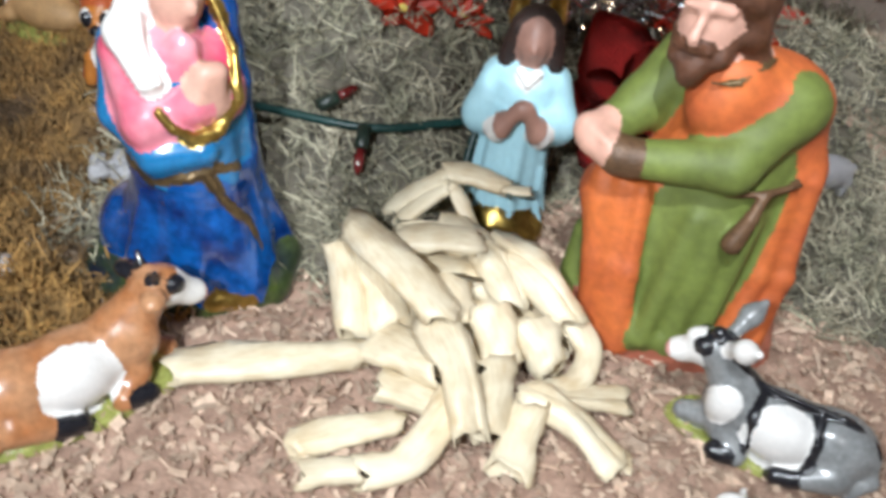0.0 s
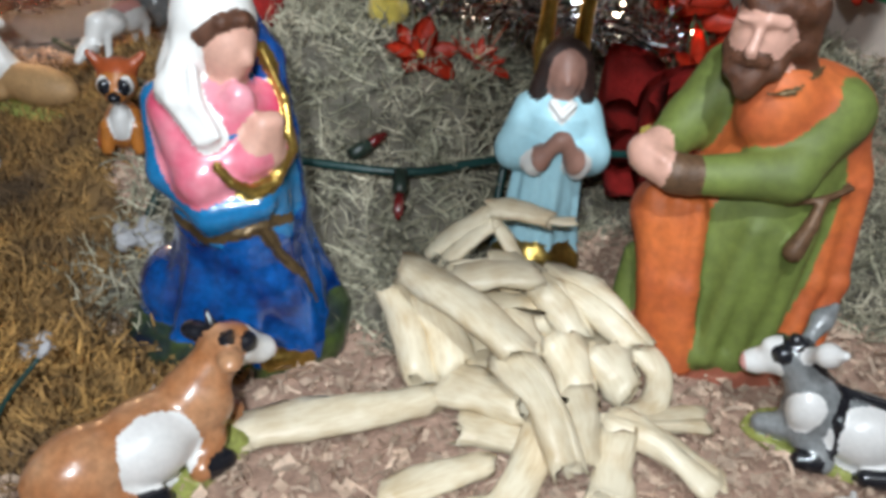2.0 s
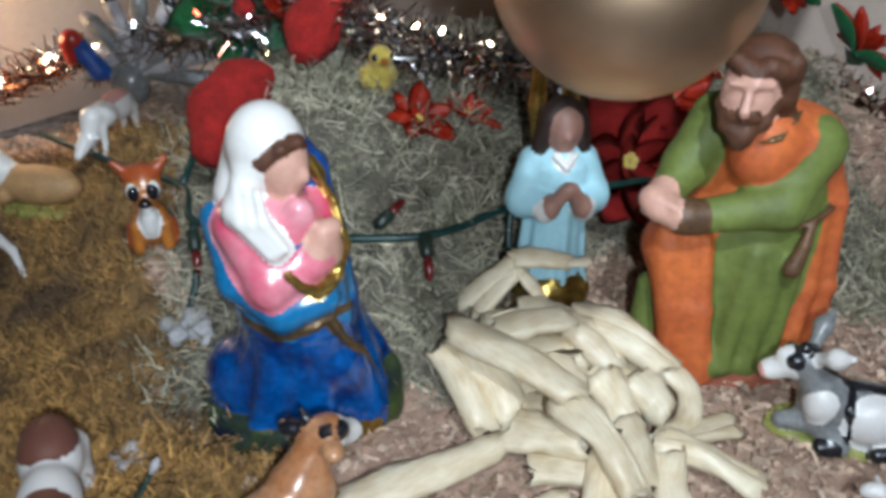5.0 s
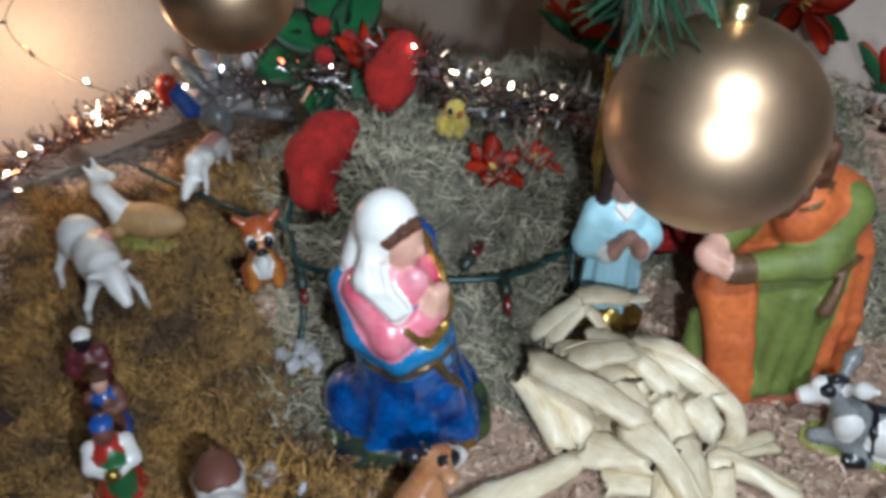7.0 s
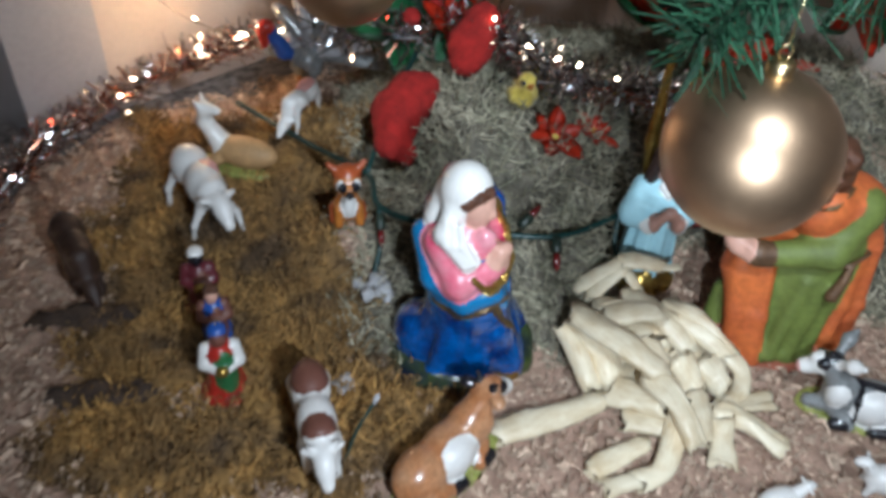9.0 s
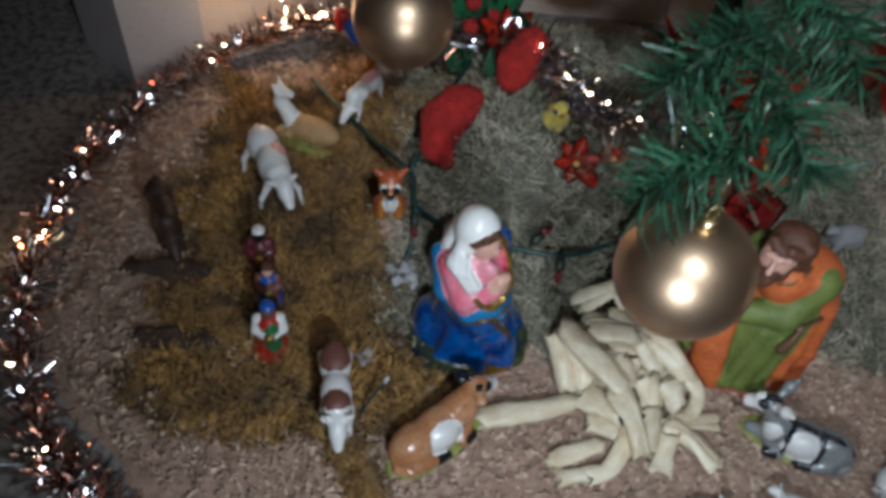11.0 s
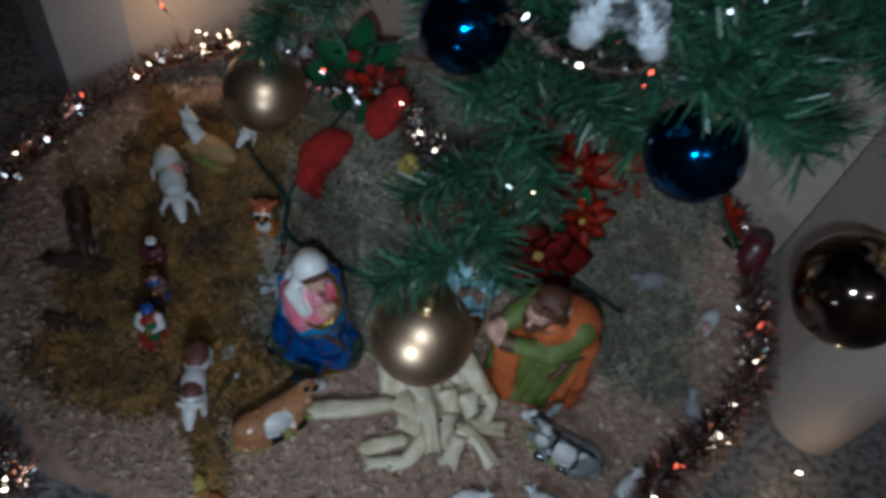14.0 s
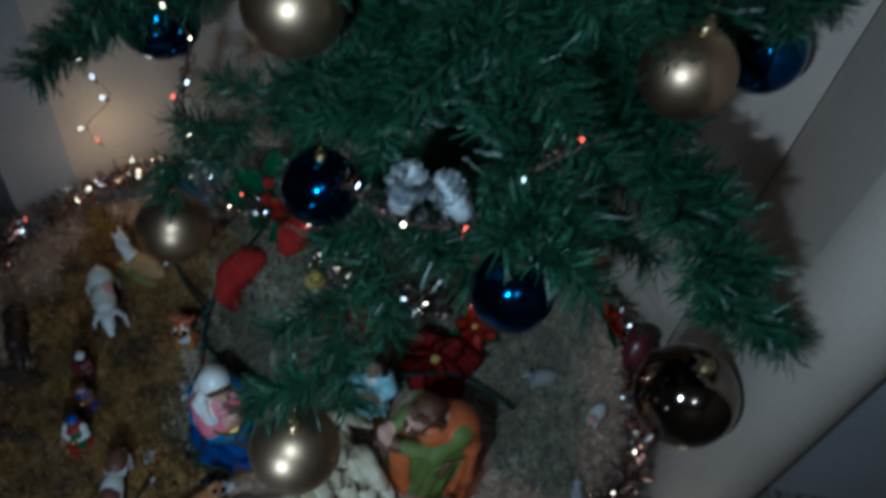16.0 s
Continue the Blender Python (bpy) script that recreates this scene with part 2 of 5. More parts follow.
def tube_bm(points, radius, sides=8, bm=None):
    """A round cable or rod along points; radius a number or one for each point."""
    bm = bm or bmesh.new()
    pts = [Vector(p) for p in points]
    rr = radius if isinstance(radius, (list, tuple)) else [radius] * len(pts)
    rings = []
    for i, p in enumerate(pts):
        t = (pts[min(i + 1, len(pts) - 1)] - pts[max(i - 1, 0)]).normalized()
        a = t.cross(Vector((0.31, 0.52, 0.79))).normalized()
        b = t.cross(a)
        rings.append([bm.verts.new(p + (a * math.cos(k * 2 * math.pi / sides) + b * math.sin(k * 2 * math.pi / sides)) * rr[i]) for k in range(sides)])
    for r0, r1 in zip(rings, rings[1:]):
        for k in range(sides):
            bm.faces.new((r0[k], r0[(k + 1) % sides], r1[(k + 1) % sides], r1[k]))
    bm.faces.new(rings[0][::-1])
    bm.faces.new(rings[-1])
    return bm


def lathe_bm(profile, sides=32, bm=None, at=(0, 0, 0)):
    """A turned body from (radius, height) pairs."""
    bm = bm or bmesh.new()
    rings = []
    for r, z in profile:
        rings.append([bm.verts.new((at[0] + r * math.cos(2 * math.pi * k / sides), at[1] + r * math.sin(2 * math.pi * k / sides), at[2] + z)) for k in range(sides)])
    for r0, r1 in zip(rings, rings[1:]):
        for k in range(sides):
            bm.faces.new((r0[k], r0[(k + 1) % sides], r1[(k + 1) % sides], r1[k]))
    bm.faces.new(rings[0][::-1])
    bm.faces.new(rings[-1])
    return bm


def smooth_path(points, steps=8):
    """A Catmull-Rom line through points."""
    p = [np.array(q, float) for q in points]
    p = [2 * p[0] - p[1]] + p + [2 * p[-1] - p[-2]]
    out = []
    for i in range(1, len(p) - 2):
        for s in range(steps):
            u = s / steps
            out.append(0.5 * ((2 * p[i]) + (p[i + 1] - p[i - 1]) * u + (2 * p[i - 1] - 5 * p[i] + 4 * p[i + 1] - p[i + 2]) * u * u + (3 * p[i] - p[i - 1] - 3 * p[i + 1] + p[i + 2]) * u ** 3))
    out.append(p[-2])
    return np.array(out)


class Clay:
    """Soft forms that melt into one another and are then skinned as one mesh, each painted with its own material."""

    def __init__(self, blend=0.008):
        self.forms, self.blend = [], blend

    def egg(self, c, r, m, yaw=0.0, pitch=0.0, bias=0.0, blend=None):
        rot = np.array(Euler((0, radians(pitch), radians(yaw))).to_matrix())
        c, r = np.array(c, float), np.array(r, float)

        def d(p):
            q = (p - c) @ rot
            k0 = np.linalg.norm(q / r, axis=1)
            k1 = np.linalg.norm(q / (r * r), axis=1)
            return k0 * (k0 - 1) / np.maximum(k1, 1e-9)
        self.forms.append((d, m, bias, self.blend if blend is None else blend, c - r.max(), c + r.max()))
        return self

    def limb(self, pts, radii, m, bias=0.0, blend=None):
        pts = [np.array(p, float) for p in pts]
        for a, b, ra, rb in zip(pts, pts[1:], radii, radii[1:]):
            def d(p, a=a, b=b, ra=ra, rb=rb):
                h = np.clip(((p - a) @ (b - a)) / max((b - a) @ (b - a), 1e-12), 0, 1)
                return np.linalg.norm(p - a - h[:, None] * (b - a), axis=1) - (ra + (rb - ra) * h)
            w = max(ra, rb)
            self.forms.append((d, m, bias, self.blend if blend is None else blend, np.minimum(a, b) - w, np.maximum(a, b) + w))
        return self

    def robe(self, rows, m, folds=0.0, count=9, bias=0.0, blend=None, twist=0.0, base_folds=1.0):
        """A draped body: rows of height, centre x, y and half widths x, y."""
        z, cx, cy, rx, ry = np.array(rows, float).T

        def d(p):
            h = np.clip(p[:, 2], z[0], z[-1])
            x, y = p[:, 0] - np.interp(h, z, cx), p[:, 1] - np.interp(h, z, cy)
            ax, ay = np.interp(h, z, rx), np.interp(h, z, ry)
            th = np.arctan2(y / ay, x / ax)
            low = 1 - (h - z[0]) / (z[-1] - z[0])
            f = folds * (np.sin(count * th + twist * h) + 0.6 * np.sin((count * 1.7 // 1) * th - 2 * twist * h + 1.3)) * low ** base_folds
            k = np.sqrt((x / ax) ** 2 + (y / ay) ** 2)
            side = (k - 1) * np.minimum(ax, ay) - f
            return np.maximum(side, np.maximum(z[0] - p[:, 2], p[:, 2] - z[-1]))
        lo = np.array([(cx - rx).min(), (cy - ry).min(), z[0]]) - folds * 2
        hi = np.array([(cx + rx).max(), (cy + ry).max(), z[-1]]) + folds * 2
        self.forms.append((d, m, bias, self.blend if blend is None else blend, lo, hi))
        return self

    def skin(self, name, cell, at, yaw=0.0, scale=1.0, wrinkle=0.0, lean=0.0):
        lo = np.min([f[4] for f in self.forms], axis=0) - 3 * cell
        hi = np.max([f[5] for f in self.forms], axis=0) + 3 * cell
        n = np.ceil((hi - lo) / cell).astype(int) + 1
        axes = [lo[i] + cell * np.arange(n[i]) for i in range(3)]
        grid = np.stack(np.meshgrid(*axes, indexing="ij"), axis=-1).reshape(-1, 3)
        total = None
        for d, m, bias, k, flo, fhi in self.forms:
            e = np.full(len(grid), 1.0)
            near = np.all((grid > flo - 0.03) & (grid < fhi + 0.03), axis=1)
            e[near] = d(grid[near])
            if total is None:
                total = e
            elif k > 1e-6:
                h = np.clip(0.5 + 0.5 * (total - e) / k, 0, 1)
                total = total * (1 - h) + e * h - k * h * (1 - h)
            else:
                total = np.minimum(total, e)
        if wrinkle:
            total = total + wrinkle * np.sin(grid[:, 0] * 310 + 2 * np.sin(grid[:, 2] * 190)) * np.sin(grid[:, 1] * 290 + grid[:, 2] * 240)
        f = total.reshape(n)
        corner = [f[a:n[0] - 1 + a, b:n[1] - 1 + b, c:n[2] - 1 + c] for a in (0, 1) for b in (0, 1) for c in (0, 1)]
        inside = sum((c < 0).astype(int) for c in corner)
        mixed = (inside > 0) & (inside < 8)
        ids = -np.ones(mixed.shape, int)
        ids[mixed] = np.arange(mixed.sum())
        where = np.argwhere(mixed)
        acc, cnt = np.zeros((len(where), 3)), np.zeros(len(where))
        offs = [(a, b, c) for a in (0, 1) for b in (0, 1) for c in (0, 1)]
        vals = [c[mixed] for c in corner]
        for i in range(8):
            for j in range(i + 1, 8):
                if sum(abs(u - v) for u, v in zip(offs[i], offs[j])) != 1:
                    continue
                cross = (vals[i] < 0) != (vals[j] < 0)
                t = vals[i] / np.where(cross, vals[i] - vals[j], 1.0)
                p = np.array(offs[i]) + t[:, None] * (np.array(offs[j]) - np.array(offs[i]))
                acc += p * cross[:, None]
                cnt += cross
        verts = lo + cell * (where + acc / cnt[:, None])
        faces = []
        for ax in range(3):
            u, v = (ax + 1) % 3, (ax + 2) % 3
            s0 = [slice(1, -1)] * 3
            s1 = [slice(1, -1)] * 3
            s0[ax], s1[ax] = slice(0, -1), slice(1, None)
            a, b = f[tuple(s0)], f[tuple(s1)]
            for sign in (True, False):
                e = np.argwhere((a < 0) & (b >= 0) if sign else (a >= 0) & (b < 0))
                if not len(e):
                    continue
                shift = np.ones(3, int)
                shift[ax] = 0
                e = e + shift
                quad = []
                for du, dv in ((0, 0), (-1, 0), (-1, -1), (0, -1)):
                    g = e.copy()
                    g[:, u] += du
                    g[:, v] += dv
                    quad.append(ids[g[:, 0], g[:, 1], g[:, 2]])
                quad = np.stack(quad, axis=1)
                faces.append(quad if sign else quad[:, ::-1])
        faces = np.concatenate(faces)
        faces = faces[(faces >= 0).all(axis=1)]
        mid = verts[faces].mean(axis=1)
        best, which = np.full(len(mid), 1e9), np.zeros(len(mid), int)
        mats = []
        for d, m, bias, k, flo, fhi in self.forms:
            if m not in mats:
                mats.append(m)
            e = d(mid) - bias
            hit = e < best
            best[hit], which[hit] = e[hit], mats.index(m)
        verts[:, 0] += lean * np.maximum(verts[:, 2], 0)
        ob = soup(name, verts, faces, mats, smooth=True, index=which)
        size = scale if isinstance(scale, tuple) else (scale, scale, scale)
        ob.matrix_world = pose(*at, 0, 0, yaw) @ Matrix.Diagonal((*size, 1))
        return ob


# ---------------------------------------------------------------- the room
def prism(name, foot, z0, z1, material, label, category="wall", bevel=0.004):
    bm = bmesh.new()
    low = [bm.verts.new((x, y, z0)) for x, y in foot]
    high = [bm.verts.new((x, y, z1)) for x, y in foot]
    for i in range(len(foot)):
        j = (i + 1) % len(foot)
        bm.faces.new((low[i], low[j], high[j], high[i]))
    bm.faces.new(low[::-1])
    bm.faces.new(high)
    bmesh.ops.recalc_face_normals(bm, faces=bm.faces)
    if bevel:
        bmesh.ops.bevel(bm, geom=[e for e in bm.edges if abs(e.verts[0].co.z - e.verts[1].co.z) > 0.1], offset=bevel, segments=2 if bevel < 0.01 else 12, affect="EDGES")
    return tagged(part(name, bm, material, smooth=False), label, category, kind="structure")


FLOOR_Z = -0.012
prism("floor", [(-2.6, -3.0), (2.6, -3.0), (2.6, 2.6), (-2.6, 2.6)], FLOOR_Z - 0.1, FLOOR_Z, FLOOR, "speckled grey terrazzo floor in shadow", "floor")
# ceiling out of view, added to close the room and keep it dim
prism("ceiling", [(-2.6, -3.0), (2.6, -3.0), (2.6, 2.6), (-2.6, 2.6)], 2.5, 2.6, CEILING, "unseen plain white ceiling closing the dim room", "ceiling")
prism("wall_back", [(-0.487, 1.003), (-0.18, 1.25), (0.30, 1.27), (0.752, 0.884), (0.85, 1.0), (0.35, 1.42), (-0.25, 1.40), (-0.60, 1.10)], FLOOR_Z, 2.5, WALL, "beige painted plaster wall behind the tree", bevel=0)
prism("wall_corner", [(-0.579, 0.922), (-0.4860, 1.0030), (-0.592, 1.115), (-0.70, 1.03)], FLOOR_Z, 2.5, GREYWALL, "grey plaster wall end beside the display", bevel=0)
NOSE = [(0.785 - 0.078 * math.cos(math.pi * i / 24), 0.600 - 0.100 * math.sin(math.pi * i / 24)) for i in range(25)]
prism("wall_right", NOSE + [(0.90, 0.96), (0.85, 0.998), (0.7535, 0.882)], FLOOR_Z, 2.5, WALL, "beige painted plaster wall beside the tree", bevel=0)
prism("wall_east", [(0.862, 0.62), (2.5, 0.62), (2.5, 0.72), (0.89, 0.72)], FLOOR_Z, 2.5, GREYWALL, "grey plaster wall beyond the beige wall")
# these four walls are out of view, added to keep the room closed and dim
prism("wall_far", [(-2.6, 2.5), (2.6, 2.5), (2.6, 2.6), (-2.6, 2.6)], FLOOR_Z, 2.5, GREYWALL, "unseen grey plaster wall closing the dim room")
prism("wall_south", [(-2.6, -3.0), (2.6, -3.0), (2.6, -2.9), (-2.6, -2.9)], FLOOR_Z, 2.5, WALL, "unseen beige plaster wall closing the dim room")
prism("wall_west", [(-2.6, -2.9), (-2.5, -2.9), (-2.5, 2.5), (-2.6, 2.5)], FLOOR_Z, 2.5, WALL, "unseen beige plaster wall closing the dim room")
prism("wall_side", [(2.5, -2.9), (2.6, -2.9), (2.6, 2.5), (2.5, 2.5)], FLOOR_Z, 2.5, WALL, "unseen beige plaster wall closing the dim room")


# ---------------------------------------------------------------- the display bed
def step(u):
    u = np.clip(u, 0, 1)
    return u * u * (3 - 2 * u)


def rough_noise(x, y, s):
    return (np.sin(x * s + 1.7 * np.sin(y * s * 0.7)) * np.sin(y * s * 1.1 + 1.3 * np.sin(x * s * 0.6 + 2)) + 0.5 * np.sin(x * s * 2.3 + y * s * 1.9 + 1)) / 1.5


def hill(x, y):
    x, y = np.asarray(x, float), np.asarray(y, float)
    y0 = 0.50 + 0.16 * step((x - 0.12) / 0.07)
    h = 0.135 * step((y - y0) / 0.26) * step((x + 0.16) / 0.15) * (1 - 0.7 * step((x - 0.28) / 0.2) * (1 - 0.75 * step((y - 0.66) / 0.16)))
    h = h * (1 - step((y - 0.90) / 0.2) * 0.45)
    h = h + 0.065 * np.exp(-(((x + 0.18) / 0.07) ** 2 + ((y - 0.86) / 0.07) ** 2))
    h = h + 0.052 * np.exp(-(((x + 0.148) / 0.042) ** 2 + ((y - 0.676) / 0.042) ** 2))
    h = h + 0.045 * np.exp(-(((x + 0.215) / 0.05) ** 2 + ((y - 1.0) / 0.05) ** 2))
    return h + 0.004 * rough_noise(x, y, 40)


def ground(x, y):
    return float(hill(x, y))


rng = np.random.default_rng(7)
CX, CY, RX, RY = 0.05, 0.66, 0.655, 0.48


def rim(th):
    return 1 + 0.035 * np.sin(5 * th + 1) + 0.025 * np.sin(11 * th) + 0.012 * np.sin(23 * th + 2)


RINGS, SEGS = 90, 220
rr, th = np.meshgrid(np.linspace(0.002, 1, RINGS), np.linspace(0, 2 * np.pi, SEGS, endpoint=False), indexing="ij")
gx, gy = CX + RX * rr * rim(th) * np.cos(th), CY + RY * rr * rim(th) * np.sin(th)
edge = step((1 - rr) / 0.06)
gz = hill(gx, gy) * edge + (1 - edge) * (FLOOR_Z + 0.001) + 0.0025 * rough_noise(gx, gy, 170) * edge
idx = np.arange(RINGS * SEGS).reshape(RINGS, SEGS)
quads = np.stack([idx[:-1], idx[1:], np.roll(idx[1:], -1, 1), np.roll(idx[:-1], -1, 1)], axis=-1).reshape(-1, 4)
bed = soup("sawdust_ground", np.stack([gx, gy, gz], -1).reshape(-1, 3), quads, SAWDUST, smooth=True)
tagged(bed, "bed of reddish sawdust strewn on the floor", "sawdust", kind="structure")


def grey_area(x, y):
    e = 0.50 + 0.16 * step((x - 0.12) / 0.06) - 0.13 * step((x - 0.40) / 0.04) + 0.02 * rough_noise(x, y, 30)
    return np.minimum.reduce([(y - e) * 20, (x + 0.155 + 0.02 * rough_noise(x, y, 25)) * 20, (1.09 - y) * 20, (0.58 + 0.03 * rough_noise(x, y, 22) - x) * 20])


def ochre_area(x, y):
    w = 0.035 * rough_noise(x, y, 24) + 0.012 * rough_noise(x, y, 75)
    main = np.minimum.reduce([(x + 0.44 + w) * 20, (-0.115 - x + w) * 20, (y - 0.44 + 2 * (x + 0.3) ** 2 * 3 + w) * 20, (0.96 + w - y) * 20])
    front = 1 - (((x + 0.15) / 0.12) ** 2 + ((y - 0.445) / 0.085) ** 2) + 8 * w
    low = 1 - (((x + 0.30) / 0.11) ** 2 + ((y - 0.40) / 0.07) ** 2) + 8 * w
    return np.maximum.reduce([main, front, low])


def patch(name, area, lift, material, label):
    xs, ys = np.meshgrid(np.arange(-0.56, 0.66, 0.007), np.arange(0.25, 1.10, 0.007), indexing="ij")
    keep = area(xs, ys) > 0
    z = hill(xs, ys) - 0.004 + lift * np.clip(area(xs, ys) * 1.5, 0, 1) + 0.004 * rough_noise(xs, ys, 130) + 0.004 * rough_noise(xs, ys, 60)
    ids = np.arange(xs.size).reshape(xs.shape)
    q = np.stack([ids[:-1, :-1], ids[1:, :-1], ids[1:, 1:], ids[:-1, 1:]], -1)[keep[:-1, :-1]]
    ob = soup(name, np.stack([xs, ys, z], -1).reshape(-1, 3), q.reshape(-1, 4), material, smooth=True)
    return tagged(ob, label, "moss", kind="stuff")


patch("moss_mat", grey_area, 0.010, MOSSBED, "mat of dry grey moss over a low hill")
# first ellipse is dark moss, second is the boar's shadow laid on as colour
def moss_shadow_area(x, y):
    w = 0.2 * rough_noise(x, y, 70)
    return np.maximum(1 - ((x + 0.385) / 0.065) ** 2 - ((y - 0.470) / 0.026) ** 2 + w, 1 - ((x + 0.425) / 0.075) ** 2 - ((y - 0.572) / 0.022) ** 2 + w)


patch("moss_mat", moss_shadow_area, 0.020, DARKMOSS_SHADOW, "dark brown patch of moss and painted shadow of the boar")
patch("moss_mat", ochre_area, 0.012, MOULD, "mat of dry ochre moss on the sawdust")


def scatter(area, count, seed):
    r = np.random.default_rng(seed)
    x, y = r.uniform(-0.56, 0.66, count * 6), r.uniform(0.25, 1.10, count * 6)
    k = area(x, y) > 0.05
    return r, x[k][:count], y[k][:count]


def curls(area, count, seed, length, bend, radius, rise, material, name, label, segs=5, lift=0.010):
    r, x, y = scatter(area, count, seed)
    n = len(x)
    d = unit(np.stack([r.normal(size=n), r.normal(size=n), r.uniform(*rise, n)], -1))
    axis = unit(r.normal(size=(n, 3)))
    p = np.zeros((n, segs, 3))
    p[:, 0] = np.stack([x, y, hill(x, y) + lift * np.clip(area(x, y), 0, 1) - 0.004], -1)
    L = r.uniform(*length, n) / (segs - 1)
    w = r.normal(0, bend, n)
    for i in range(1, segs):
        p[:, i] = p[:, i - 1] + d * L[:, None]
        d = unit(d + np.cross(axis, d) * w[:, None] + r.normal(0, 0.18, (n, 3)))
        low = hill(p[:, i, 0], p[:, i, 1]) + 0.004
        p[:, i, 2] = np.maximum(p[:, i, 2], low)
    rad = np.outer(r.uniform(0.7, 1.3, n) * radius, np.linspace(1, 0.45, segs))
    v, q = tubes(p, rad)
    return tagged(soup(name, v, q, material), label, "moss", kind="stuff")


curls(grey_area, 15000, 3, (0.018, 0.042), 0.75, 0.00095, (-0.1, 0.9), MOSS, "moss_strands", "tangled curls of dry grey moss")
def ochre_clumps(x, y):
    return np.where(rough_noise(x * 1.0 + 0.3 * rough_noise(y, x, 60), y, 115) > -0.25, ochre_area(x, y), -1)


curls(ochre_clumps, 19000, 5, (0.009, 0.024), 0.6, 0.0010, (0.3, 1.8), MOULD, "moss_tufts", "bushy tufts of dry ochre moss", segs=4)



def front_tufts(x, y):
    front = 1 - (((x + 0.16) / 0.13) ** 2 + ((y - 0.445) / 0.09) ** 2)
    return np.where(rough_noise(x, y, 90) > -0.1, front, -1)


curls(front_tufts, 5200, 17, (0.014, 0.030), 0.35, 0.0012, (0.2, 1.4), MOULD, "moss_tufts", "starry bright ochre moss tufts beside the ox", segs=4, lift=0.016)


def bed_area(x, y):
    inside = 1 - ((x - CX) / RX) ** 2 - ((y - CY) / RY) ** 2
    return np.where((grey_area(x, y) > 0.3) | (ochre_area(x, y) > 0.5), -1, inside * 4)


r, x, y = scatter(bed_area, 15000, 11)
n = len(x)
ang, tilt, L, W = r.uniform(0, 6.283, n), r.normal(0, 0.35, n), 0.003 + 0.012 * r.random(n) ** 2, 0.0015 + 0.006 * r.random(n) ** 3
mid = np.stack([x, y, hill(x, y) + r.uniform(0.001, 0.006, n)], -1)
ax = np.stack([np.cos(ang) * np.cos(tilt), np.sin(ang) * np.cos(tilt), np.sin(tilt)], -1) * L[:, None]
curl = r.uniform(-0.3, 0.5, n)[:, None] * L[:, None] * np.array([0, 0, 1.0])
v, q = ribbons(np.stack([mid - ax * 0.5, mid + curl * 0.5, mid + ax * 0.5], 1), np.repeat(W[:, None], 3, 1), r)
tagged(soup("wood_shavings", v, q, CHIP), "loose curled wood shavings on the sawdust", "shavings", kind="stuff")


